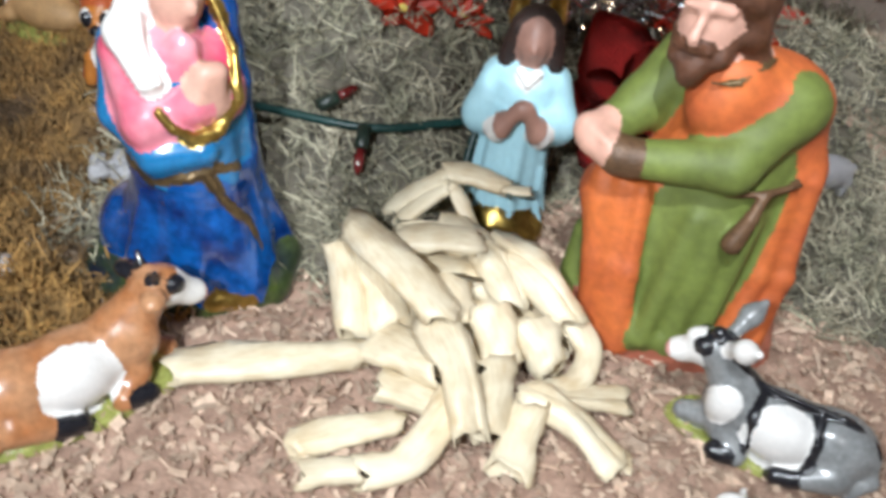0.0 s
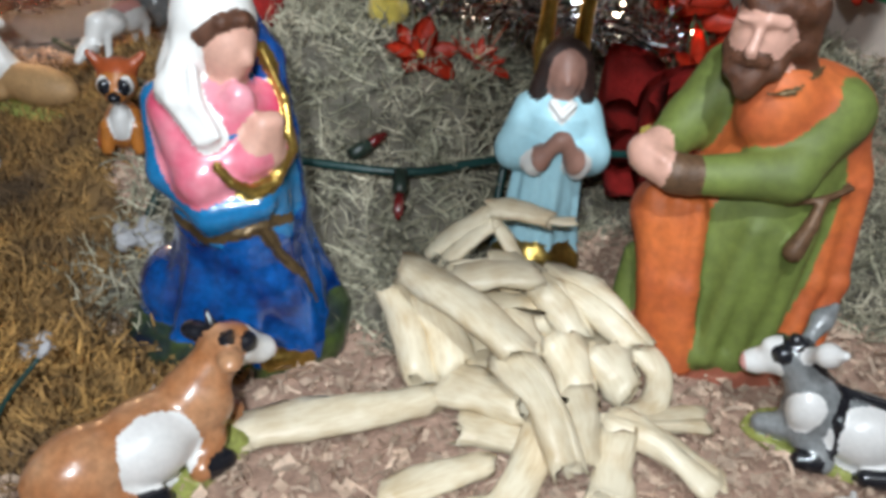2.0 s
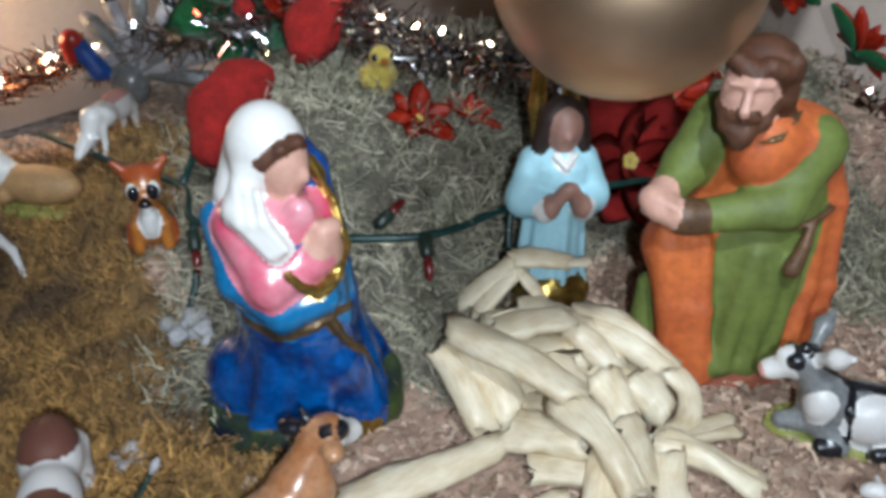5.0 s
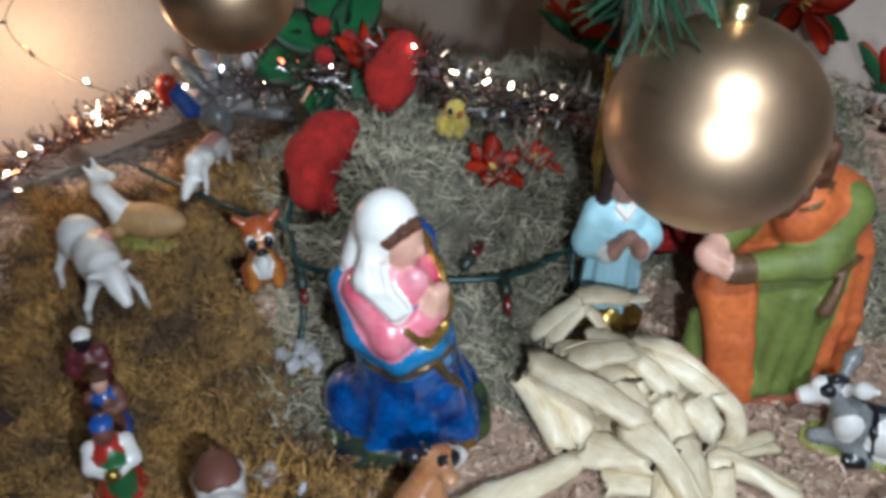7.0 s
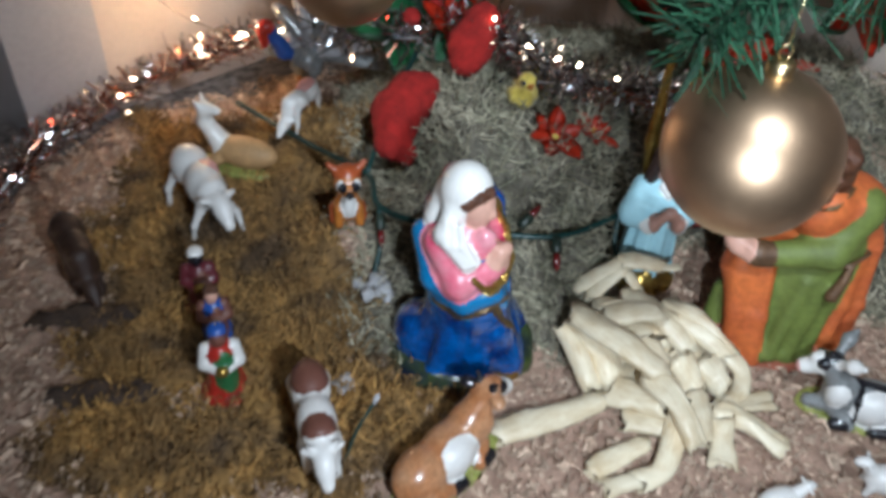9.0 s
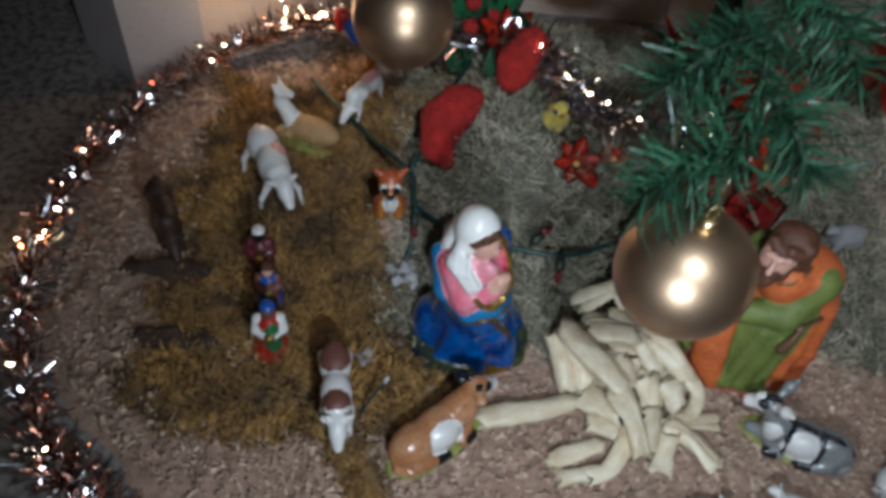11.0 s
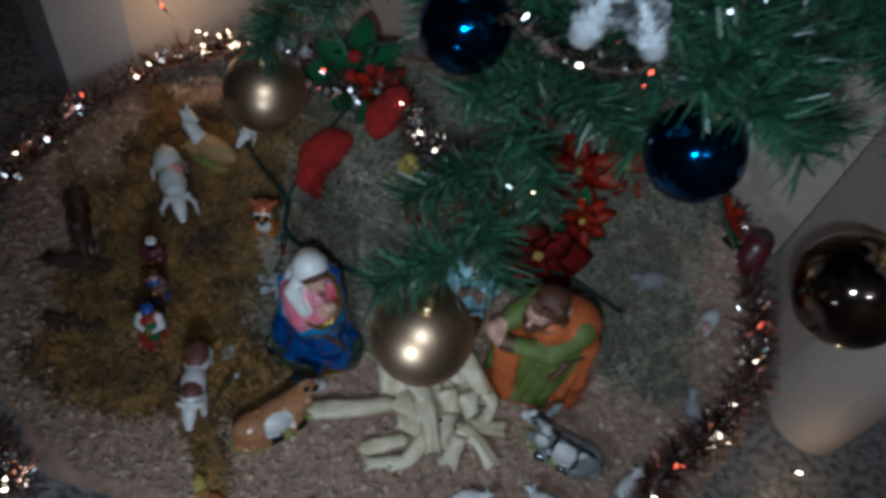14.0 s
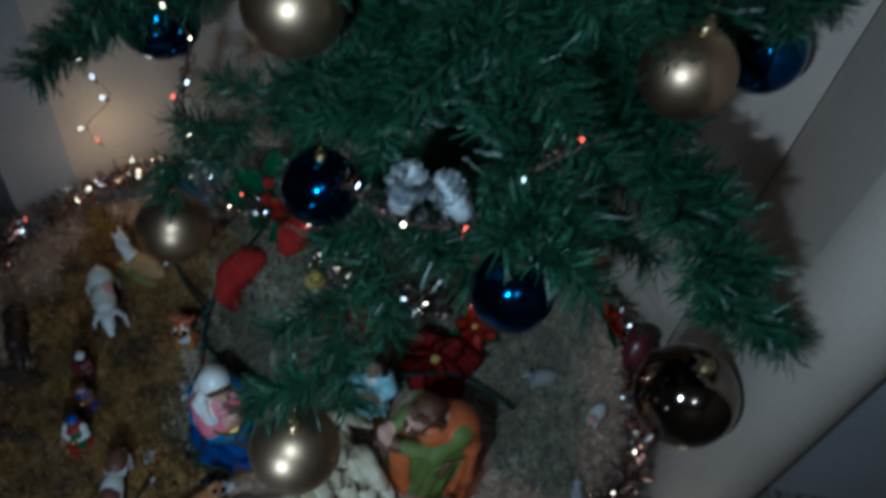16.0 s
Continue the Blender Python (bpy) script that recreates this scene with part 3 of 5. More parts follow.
# ---------------------------------------------------------------- the plaster figures
def mary():
    c = Clay(0.006)
    c.robe([(0, 0.006, 0, 0.062, 0.050), (0.02, 0.006, 0, 0.062, 0.050), (0.05, 0.006, 0, 0.054, 0.046), (0.075, 0.004, 0, 0.045, 0.042), (0.102, 0.001, 0, 0.0405, 0.040)], BLUE, 0.0042, 8, twist=16)
    c.egg((-0.036, 0.012, 0.028), (0.036, 0.038, 0.032), BLUE)
    c.limb([(0.020, -0.022, 0.055), (0.040, -0.026, 0.016)], [0.024, 0.022], BLUE)
    c.robe([(0.095, 0.001, 0, 0.0405, 0.040), (0.125, -0.003, 0, 0.041, 0.041), (0.150, -0.006, 0, 0.039, 0.040), (0.175, -0.009, 0, 0.031, 0.034), (0.192, -0.009, 0, 0.016, 0.018)], SKYBLUE, 0.0015, 6)
    c.limb([(0.004, 0.018, 0.205), (0.020, 0.018, 0.172), (0.027, 0.012, 0.120), (0.040, 0.010, 0.06)], [0.005, 0.009, 0.010, 0.012], BLUE)
    # mantle that falls from the veil over the back and the far shoulder
    c.limb([(-0.016, 0.016, 0.222), (-0.022, 0.026, 0.180), (-0.020, 0.028, 0.12)], [0.016, 0.022, 0.026], BLUE)
    c.limb([(0.004, 0.010, 0.224), (0.018, 0.014, 0.196), (0.026, 0.010, 0.150), (0.030, 0.006, 0.100)], [0.008, 0.010, 0.011, 0.012], BLUE, 0.002)
    c.limb([(-0.046, 0.008, 0.168), (-0.036, -0.018, 0.134), (-0.010, -0.036, 0.116), (0.018, -0.034, 0.122)], [0.012, 0.014, 0.012, 0.010], SKYBLUE, 0.001)
    # sleeves and hands
    c.egg((-0.008, -0.008, 0.168), (0.027, 0.026, 0.024), PINK, bias=0.002)
    c.limb([(-0.034, -0.012, 0.172), (-0.016, -0.033, 0.138), (0.012, -0.028, 0.150)], [0.0150, 0.0145, 0.0120], PINK, 0.005)
    c.limb([(-0.028, -0.026, 0.150), (-0.016, -0.040, 0.132)], [0.006, 0.006], PINK, 0.005)
    c.limb([(0.016, 0.002, 0.174), (0.026, -0.008, 0.148), (0.020, -0.020, 0.150)], [0.011, 0.011, 0.010], PINK, 0.003)
    c.limb([(0.013, -0.030, 0.150), (0.020, -0.030, 0.172)], [0.0095, 0.0065], SKIN, 0.004)
    c.limb([(0.021, -0.022, 0.151), (0.026, -0.025, 0.172)], [0.0095, 0.0065], SKIN, 0.004)
    c.limb([(-0.004, -0.044, 0.150), (0.004, -0.044, 0.140), (0.014, -0.040, 0.133), (0.028, -0.030, 0.136), (0.036, -0.014, 0.150), (0.030, -0.002, 0.178), (0.016, 0.004, 0.206)], [0.0026, 0.003, 0.003, 0.003, 0.003, 0.0026, 0.002], GOLD, 0.004, 0.002)
    # head, hood and scarf
    c.limb([(-0.010, 0, 0.18), (-0.006, -0.002, 0.205)], [0.013, 0.013], SKIN)
    c.egg((-0.011, 0.001, 0.2205), (0.0245, 0.0235, 0.0285), CREAM)
    c.egg((0.000, -0.0100, 0.210), (0.0150, 0.0150, 0.0215), SKIN, bias=0.0022)
    c.egg((0.0115, -0.0195, 0.207), (0.0032, 0.0032, 0.005), SKIN, bias=0.003, blend=0.004)
    c.limb([(-0.014, -0.0205, 0.218), (-0.002, -0.0225, 0.2275), (0.009, -0.014, 0.2275), (0.013, -0.002, 0.218)], [0.0022, 0.003, 0.003, 0.0022], HAIR, 0.003, 0.003)
    c.limb([(-0.024, -0.012, 0.208), (-0.030, -0.021, 0.188), (-0.010, -0.036, 0.164)], [0.009, 0.0100, 0.006], CREAM, 0.005)
    for k in range(3):
        c.limb([(-0.030 + 0.006 * k, -0.022 - 0.003 * k, 0.202), (-0.030 + 0.007 * k, -0.030 - 0.002 * k, 0.184), (-0.014 + 0.005 * k, -0.041, 0.164 + 0.002 * k)], [0.003, 0.004, 0.0025], CREAM, 0.005, 0.003)
    c.limb([(-0.026, 0.010, 0.212), (-0.034, 0.008, 0.186)], [0.012, 0.013], CREAM, 0.002)
    c.egg((0.006, -0.026, 0.184), (0.010, 0.007, 0.011), PINK, bias=0.003)
    # gilded band and hem
    c.limb([(-0.036, -0.020, 0.104), (-0.014, -0.038, 0.098), (0.010, -0.0405, 0.104), (0.022, -0.036, 0.110), (0.036, -0.020, 0.106)], [0.0014, 0.0020, 0.0020, 0.0022, 0.0016], OLDGOLD, 0.0015, 0.002)
    c.limb([(0.020, -0.037, 0.108), (0.030, -0.034, 0.086), (0.044, -0.026, 0.066), (0.052, -0.024, 0.036)], [0.0024, 0.0020, 0.0018, 0.0018], OLDGOLD, 0.0015, 0.002)
    c.limb([(0.026, -0.048, 0.012), (0.046, -0.042, 0.012)], [0.005, 0.004], GOLD, 0.004, 0.002)
    c.robe([(-0.006, -0.002, 0, 0.078, 0.058), (0.008, -0.002, 0, 0.078, 0.058), (0.018, 0.0, 0, 0.068, 0.052)], PLINTH, 0.002, 7, bias=0.0005)
    c.limb([(0.058, -0.020, 0.010), (0.060, 0.000, 0.020)], [0.016, 0.016], PLINTH, 0.003)
    ob = c.skin("kneeling_statue", 0.0016, (-0.028, 0.519, ground(-0.03, 0.5)), 2, lean=0.008)
    return tagged(ob, "glazed plaster statue kneeling in blue mantle and white veil", "statue")


def joseph():
    c = Clay(0.006)
    c.robe([(0, -0.012, 0.005, 0.064, 0.052), (0.05, -0.011, 0.005, 0.060, 0.048), (0.10, -0.010, 0.004, 0.060, 0.045), (0.15, -0.004, 0.003, 0.052, 0.041), (0.185, -0.004, 0, 0.044, 0.037), (0.205, -0.008, 0, 0.040, 0.032), (0.222, -0.024, -0.006, 0.022, 0.022)], ORANGE, 0.0024, 8, twist=14)
    # raised knee with the cloak hanging over it in folds
    c.limb([(-0.030, 0.004, 0.118), (-0.072, -0.002, 0.112)], [0.034, 0.023], ORANGE)
    c.limb([(-0.074, -0.006, 0.108), (-0.064, -0.018, 0.06), (-0.058, -0.026, 0.012)], [0.020, 0.018, 0.019], ORANGE)
    for x0, x1, y0 in ((-0.086, -0.068, -0.018), (-0.072, -0.058, -0.028), (-0.060, -0.050, -0.034)):
        c.limb([(x0, y0 + 0.006, 0.128), ((x0 + x1) / 2, y0 - 0.004, 0.07), (x1, y0 - 0.012, 0.012)], [0.005, 0.006, 0.009], ORANGE, 0.001, 0.008)
    c.limb([(-0.082, 0.006, 0.07), (-0.082, 0.000, 0.016)], [0.008, 0.012], GREEN, 0.001)
    # green robe between the cloak's edges
    c.egg((-0.013, -0.017, 0.084), (0.036, 0.034, 0.108), GREEN, pitch=7, bias=0.008)
    for x0, x1 in ((-0.026, -0.036), (-0.008, -0.016), (0.010, 0.002)):
        c.limb([(x0, -0.042, 0.12), (x1, -0.050, 0.022)], [0.004, 0.007], GREEN, 0.005, 0.010)
    c.limb([(-0.038, -0.047, 0.024), (0.004, -0.050, 0.020)], [0.006, 0.006], GREEN, 0.004)
    # cloak on the shoulders and down the back
    c.egg((0.000, -0.002, 0.192), (0.044, 0.040, 0.030), ORANGE)
    c.limb([(0.022, -0.002, 0.190), (0.036, -0.010, 0.150), (0.036, -0.014, 0.09), (0.034, -0.022, 0.018)], [0.020, 0.018, 0.019, 0.021], ORANGE, 0.003)
    for x0, x1 in ((0.030, 0.022), (0.044, 0.042)):
        c.limb([(x0, -0.026, 0.15), ((x0 + x1) / 2 + 0.006, -0.034, 0.08), (x1, -0.044, 0.012)], [0.004, 0.005, 0.008], ORANGE, 0.003, 0.008)
    c.egg((-0.026, -0.022, 0.196), (0.026, 0.022, 0.030), ORANGE, bias=0.001)
    # sleeves and hands
    c.limb([(0.014, -0.020, 0.197), (-0.018, -0.044, 0.163), (-0.074, -0.034, 0.153)], [0.0185, 0.0165, 0.0120], GREEN, 0.003)
    c.limb([(-0.044, 0.018, 0.203), (-0.066, 0.010, 0.172), (-0.086, -0.006, 0.160)], [0.021, 0.0175, 0.0135], GREEN, 0.003)
    c.limb([(-0.075, -0.034, 0.153), (-0.081, -0.033, 0.153)], [0.0132, 0.0132], POUCH, 0.004, 0.002)
    c.limb([(-0.086, -0.032, 0.154), (-0.098, -0.024, 0.157)], [0.0108, 0.0112], SKIN, 0.004)
    c.limb([(-0.090, -0.010, 0.162), (-0.102, -0.018, 0.161)], [0.0098, 0.0105], SKIN, 0.004)
    for k in range(4):
        c.limb([(-0.094, -0.036 + 0.002 * k, 0.163 - 0.005 * k), (-0.106, -0.022 + 0.002 * k, 0.166 - 0.005 * k)], [0.0034, 0.0034], SKIN, 0.004, 0.002)
    # head, hair and beard
    c.limb([(-0.020, -0.006, 0.208), (-0.042, -0.016, 0.232)], [0.019, 0.017], SKIN, 0.001)
    c.egg((-0.053, -0.027, 0.2420), (0.0178, 0.0175, 0.0240), SKIN, bias=0.0018)
    c.limb([(-0.0625, -0.0430, 0.2500), (-0.0660, -0.0480, 0.2385)], [0.0024, 0.0038], SKIN, 0.004, 0.004)
    c.limb([(-0.0715, -0.0350, 0.2530), (-0.0600, -0.0440, 0.2550), (-0.0480, -0.0440, 0.2535)], [0.0022, 0.0026, 0.0022], SKIN, 0.004, 0.004)
    c.egg((-0.040, -0.016, 0.2560), (0.0245, 0.0235, 0.0215), HAIR, bias=0.0015)
    for k in range(11):
        a = radians(-165 + 20 * k)
        c.egg((-0.045 + 0.021 * math.cos(a), -0.020 + 0.021 * math.sin(a), 0.265 - 0.003 * (k % 3)), (0.0065, 0.0065, 0.0060), HAIR, bias=0.003, blend=0.004)
    c.limb([(-0.030, -0.030, 0.256), (-0.029, -0.028, 0.240), (-0.020, -0.020, 0.226)], [0.009, 0.009, 0.008], HAIR, 0.002)
    c.limb([(-0.038, -0.036, 0.236), (-0.046, -0.040, 0.226), (-0.058, -0.041, 0.222), (-0.067, -0.034, 0.224), (-0.068, -0.020, 0.234)], [0.0035, 0.0050, 0.0064, 0.0060, 0.004], HAIR, 0.004, 0.004)
    c.limb([(-0.054, -0.046, 0.2315), (-0.064, -0.046, 0.2325), (-0.071, -0.038, 0.2310)], [0.0022, 0.0030, 0.0022], HAIR, 0.005, 0.003)
    c.egg((-0.060, -0.040, 0.2150), (0.0072, 0.0068, 0.0080), HAIR, bias=0.002)
    # belt, pouch and neck cord
    c.limb([(-0.016, -0.050, 0.146), (0.008, -0.048, 0.150), (0.030, -0.036, 0.153)], [0.0018, 0.0026, 0.0022], POUCH, 0.003, 0.002)
    c.limb([(0.006, -0.050, 0.148), (0.002, -0.054, 0.134), (-0.004, -0.056, 0.116)], [0.0034, 0.0048, 0.0070], POUCH, 0.004, 0.002)
    c.limb([(-0.048, -0.040, 0.211), (-0.030, -0.040, 0.214), (-0.008, -0.024, 0.226)], [0.0012, 0.0014, 0.0012], OLDGOLD, 0.001, 0.002)
    c.robe([(-0.006, -0.006, 0.006, 0.086, 0.064), (0.012, -0.006, 0.005, 0.083, 0.061), (0.026, -0.008, 0.003, 0.072, 0.055)], BRICKRED, 0.002, 7, bias=0.003)
    ob = c.skin("kneeling_statue", 0.0020, (0.331, 0.535, ground(0.33, 0.535)), 0)
    return tagged(ob, "painted plaster statue kneeling in orange cloak and green robe", "statue")


def angel():
    c = Clay(0.005)
    c.robe([(0.020, 0, 0, 0.039, 0.032), (0.045, 0, 0, 0.034, 0.029), (0.085, 0, 0, 0.031, 0.027), (0.115, 0, 0, 0.033, 0.027), (0.135, 0, 0, 0.030, 0.024), (0.148, 0, 0, 0.014, 0.014)], PALEBLUE, 0.0022, 8)
    for s in (-1, 1):
        c.limb([(s * 0.025, 0.002, 0.132), (s * 0.034, -0.006, 0.104), (s * 0.018, -0.028, 0.106)], [0.014, 0.0160, 0.0115], PALEBLUE)
        c.limb([(s * 0.018, -0.031, 0.104), (s * 0.016, -0.035, 0.107)], [0.0108, 0.0090], CREAM, 0.002, 0.002)
        c.limb([(s * 0.015, -0.036, 0.108), (s * 0.003, -0.040, 0.126)], [0.0070, 0.0062], DARKSKIN, 0.004)
        c.limb([(s * 0.010, 0.020, 0.10), (s * 0.016, 0.034, 0.17), (s * 0.017, 0.036, 0.265)], [0.006, 0.008, 0.004], GOLD)
        c.egg((s * 0.028, -0.012, 0.012), (0.014, 0.018, 0.014), GOLD)
    c.limb([(0, 0, 0.142), (0, -0.004, 0.155)], [0.009, 0.009], DARKSKIN)
    c.egg((0, -0.006, 0.164), (0.0145, 0.015, 0.018), DARKSKIN, bias=0.0015)
    c.egg((0, -0.021, 0.162), (0.003, 0.003, 0.004), DARKSKIN, bias=0.002, blend=0.003)
    c.egg((0, 0.003, 0.170), (0.021, 0.018, 0.018), DARKHAIR)
    for s in (-1, 1):
        c.limb([(s * 0.014, -0.003, 0.170), (s * 0.020, -0.002, 0.150)], [0.009, 0.008], DARKHAIR)
    c.limb([(-0.010, -0.018, 0.146), (0, -0.024, 0.138), (0.010, -0.018, 0.146)], [0.0025] * 3, CREAM, 0.003, 0.002)
    c.robe([(-0.004, 0, -0.004, 0.036, 0.034), (0.022, 0, -0.004, 0.037, 0.034), (0.032, 0, -0.003, 0.031, 0.028)], GOLD, 0.003, 6, bias=0.002)
    ob = c.skin("angel_statue", 0.0017, (0.194, 0.626, ground(0.200, 0.625)), -2, (0.88, 0.92, 1.03))
    return tagged(ob, "small plaster angel in pale blue robe with gold wings", "statue")


mary()
joseph()
angel()


def lying_beast(name, body, patch_m, label, cat, at, yaw, scale, ears, side):
    """Curled-up glazed animal, nose to +x, on its grassy base."""
    c = Clay(0.006)
    c.egg((-0.040, 0.0, 0.026), (0.034, 0.026, 0.027), body)
    c.egg((0.0, 0.0, 0.027), (0.042, 0.025, 0.026), body)
    c.egg((0.030, 0.0, 0.032), (0.024, 0.022, 0.026), body)
    c.limb([(0.034, 0.0, 0.044), (0.052, -0.002, 0.066)], [0.019, 0.014], body)
    c.egg((0.060, -0.003, 0.072), (0.017, 0.0135, 0.0135), body, pitch=25)
    c.limb([(0.066, -0.004, 0.068), (0.079, -0.005, 0.059)], [0.0115, 0.0098], WHITE, 0.002)
    c.egg((0.0865, -0.005, 0.0565), (0.004, 0.0070, 0.0055), PINKNOSE, bias=0.002)
    c.egg((-0.004, -0.015 * side, 0.027), (0.023, 0.015, 0.022), patch_m, bias=0.005)
    c.egg((0.040, -0.014 * side, 0.040), (0.012, 0.010, 0.016), patch_m if ears == "long" else body, bias=0.001)
    c.limb([(-0.046, -0.022 * side, 0.016), (-0.020, -0.030 * side, 0.008)], [0.013, 0.007], body)
    c.limb([(-0.020, -0.030 * side, 0.008), (-0.010, -0.031 * side, 0.007)], [0.0075, 0.007], BLACK, 0.002, 0.002)
    c.limb([(0.032, -0.016 * side, 0.016), (0.020, -0.028 * side, 0.008), (0.030, -0.030 * side, 0.007)], [0.012, 0.007, 0.006], body)
    c.limb([(0.028, -0.030 * side, 0.007), (0.036, -0.030 * side, 0.007)], [0.0072, 0.0065], BLACK, 0.002, 0.002)
    c.limb([(0.040, 0.006, 0.016), (0.062, 0.002, 0.009)], [0.012, 0.008], body)
    c.limb([(-0.068, 0.004, 0.030), (-0.074, -0.012 * side, 0.014), (-0.060, -0.026 * side, 0.008)], [0.005, 0.004, 0.004], body)
    for s in (-1, 1):
        if ears == "long":
            c.limb([(0.050, s * 0.009 - 0.003, 0.082), (0.042, s * 0.022 - 0.003, 0.094), (0.036, s * 0.030, 0.104)], [0.005, 0.0075, 0.003], GREY if s * side > 0 else WHITE, 0.001)
        else:
            c.egg((0.048, s * 0.019 - 0.002, 0.076), (0.008, 0.010, 0.006), BLACK if s * side > 0 else body, yaw=s * 30)
            c.limb([(0.053, s * 0.008 - 0.002, 0.083), (0.053, s * 0.013 - 0.002, 0.092)], [0.0035, 0.0018], BLACK)
        c.egg((0.067, s * 0.0105 - 0.004, 0.077), (0.0042, 0.0028, 0.0036), BLACK, bias=0.003)
    if ears == "long":
        c.limb([(0.060, -0.002, 0.086), (0.046, 0.0, 0.078), (0.030, 0.0, 0.058), (0.0, 0.001, 0.054), (-0.04, 0.002, 0.053), (-0.068, 0.003, 0.036)], [0.0055, 0.005, 0.0028, 0.0024, 0.0024, 0.0024], BLACK, 0.003, 0.002)
        c.limb([(0.020, -0.001, 0.056), (0.017, -0.022 * side, 0.040), (0.014, -0.026 * side, 0.018)], [0.0018, 0.0018, 0.0018], BLACK, 0.003, 0.002)
        c.limb([(-0.024, 0.0, 0.054), (-0.026, -0.022 * side, 0.040), (-0.026, -0.028 * side, 0.016)], [0.002, 0.002, 0.002], BLACK, 0.003, 0.002)
        c.egg((0.072, -0.004, 0.076), (0.008, 0.006, 0.006), WHITE, bias=0.002)
    c.robe([(-0.003, -0.004, -0.004, 0.078, 0.034), (0.004, -0.004, -0.004, 0.076, 0.032)], GRASSY, 0.001, 5, blend=0.002)
    ob = c.skin(name, 0.0015, at, yaw, scale)
    return tagged(ob, label, cat)


lying_beast("ox_figurine", OXBROWN, WHITE, "glazed brown and white lying ox on a green base", "figurine", (-0.055, 0.380, 0.003), 44, 0.9, "short", 1)
lying_beast("donkey_figurine", GREY, WHITE, "glazed grey and white lying donkey with black saddle straps", "figurine", (0.372, 0.418, 0.003), 162, 0.86, "long", -1)


def standing_beast(name, label, m, patches, at, yaw, size, head_low=False, m_leg=None, belly=1.0, lean=0.0, horns=None, legs_apart=1.0, neck_up=0.0, muzzle=None, thin=1.0):
    """A small plastic animal on its four legs, nose to +x; size is its height at the back."""
    c = Clay(0.05)
    leg = m_leg or m
    c.egg((-0.28, 0, 0.72), (0.34, 0.24 * belly, 0.27 * belly), m)
    c.egg((0.22, 0, 0.72), (0.38, 0.23 * belly, 0.26 * belly), m)
    hx, hz = (0.80, 0.42) if head_low else (0.78, 0.98 + neck_up)
    c.limb([(0.48, 0, 0.78), (hx - 0.14, 0, hz)], [0.20, 0.14], m)
    c.egg((hx, 0, hz), (0.22, 0.13, 0.13), m, pitch=35)
    c.limb([(hx + 0.06, 0, hz - 0.06), (hx + 0.2, 0, hz - 0.16)], [0.10, 0.075], muzzle or m, 0.01)
    for s in (-1, 1):
        c.limb([(-0.46, s * 0.13, 0.62), (-0.50, s * 0.15 * legs_apart, 0.30), (-0.50, s * 0.16 * legs_apart, 0.03)], [0.14 * thin, 0.075 * thin, 0.065 * thin], leg)
        c.limb([(0.42, s * 0.13, 0.60), (0.44, s * 0.15 * legs_apart, 0.30), (0.46 + 0.08 * s, s * 0.16 * legs_apart, 0.03)], [0.13 * thin, 0.07 * thin, 0.06 * thin], leg)
        c.egg((hx - 0.12, s * 0.17, hz + 0.08), (0.05, 0.10, 0.04), m, yaw=s * 30)
        if horns:
            c.limb([(hx - 0.10, s * 0.08, hz + 0.10), (hx - 0.10, s * 0.17, hz + 0.22)], [0.035, 0.02], horns)
    c.limb([(-0.60, 0, 0.82), (-0.70, 0.03, 0.55), (-0.68, 0.02, 0.36)], [0.05, 0.035, 0.03], m)
    for p in patches:
        c.egg(p[0], p[1], p[2], bias=0.03)
    ob = c.skin(name, 0.030, at, yaw, size)
    return tagged(ob, label, "figurine")


def on(x, y, up=0.004):
    return (x, y, ground(x, y) + up)


standing_beast("cow_figurine", "white plastic cow with brown patches standing on sawdust", WHITE, [((-0.32, 0, 0.84), (0.27, 0.20, 0.17), COWBROWN), ((0.42, 0, 0.83), (0.17, 0.17, 0.16), COWBROWN)], on(-0.176, 0.405), -79, 0.078, head_low=False, horns=WHITE, neck_up=-0.25)
standing_beast("goat_figurine", "white plastic goat with pink ears grazing on moss", WHITE, [((0.1, 0.14, 0.88), (0.16, 0.1, 0.1), PINKNOSE)], on(-0.322, 0.735), -60, 0.088, head_low=False, neck_up=-0.24, legs_apart=2.0, belly=1.08, thin=0.62)
standing_beast("sheep_figurine", "small white plastic sheep grazing on a mossy lump", CREAM, [((-0.2, 0, 0.95), (0.3, 0.15, 0.08), PINKNOSE)], on(-0.208, 0.868), -118, 0.056, head_low=True, thin=0.75)
standing_beast("boar_figurine", "dark brown plastic boar standing on moss", BOAR, [], on(-0.445, 0.640), -62, 0.072, head_low=True, belly=1.05)


def small_lamb(at, yaw, size, label, m=None, head=None):
    c = Clay(0.06)
    m = m or PEBBLE
    c.egg((0, 0, 0.42), (0.62, 0.36, 0.38), m)
    c.limb([(0.42, 0, 0.55), (0.66, 0, 0.82)], [0.2, 0.15], m)
    c.egg((0.78, 0, 0.86), (0.2, 0.13, 0.13), head or m, pitch=25)
    for s in (-1, 1):
        c.egg((0.66, s * 0.19, 0.90), (0.05, 0.12, 0.05), head or m)
        for lx in (-0.4, 0.38):
            c.limb([(lx, s * 0.2, 0.3), (lx + 0.08, s * 0.24, 0.04)], [0.12, 0.08], m)
    c.egg((-0.62, 0, 0.45), (0.12, 0.09, 0.14), m)
    return tagged(c.skin("lamb_figurine", 0.035, at, yaw, size), label, "figurine", group="small lambs")


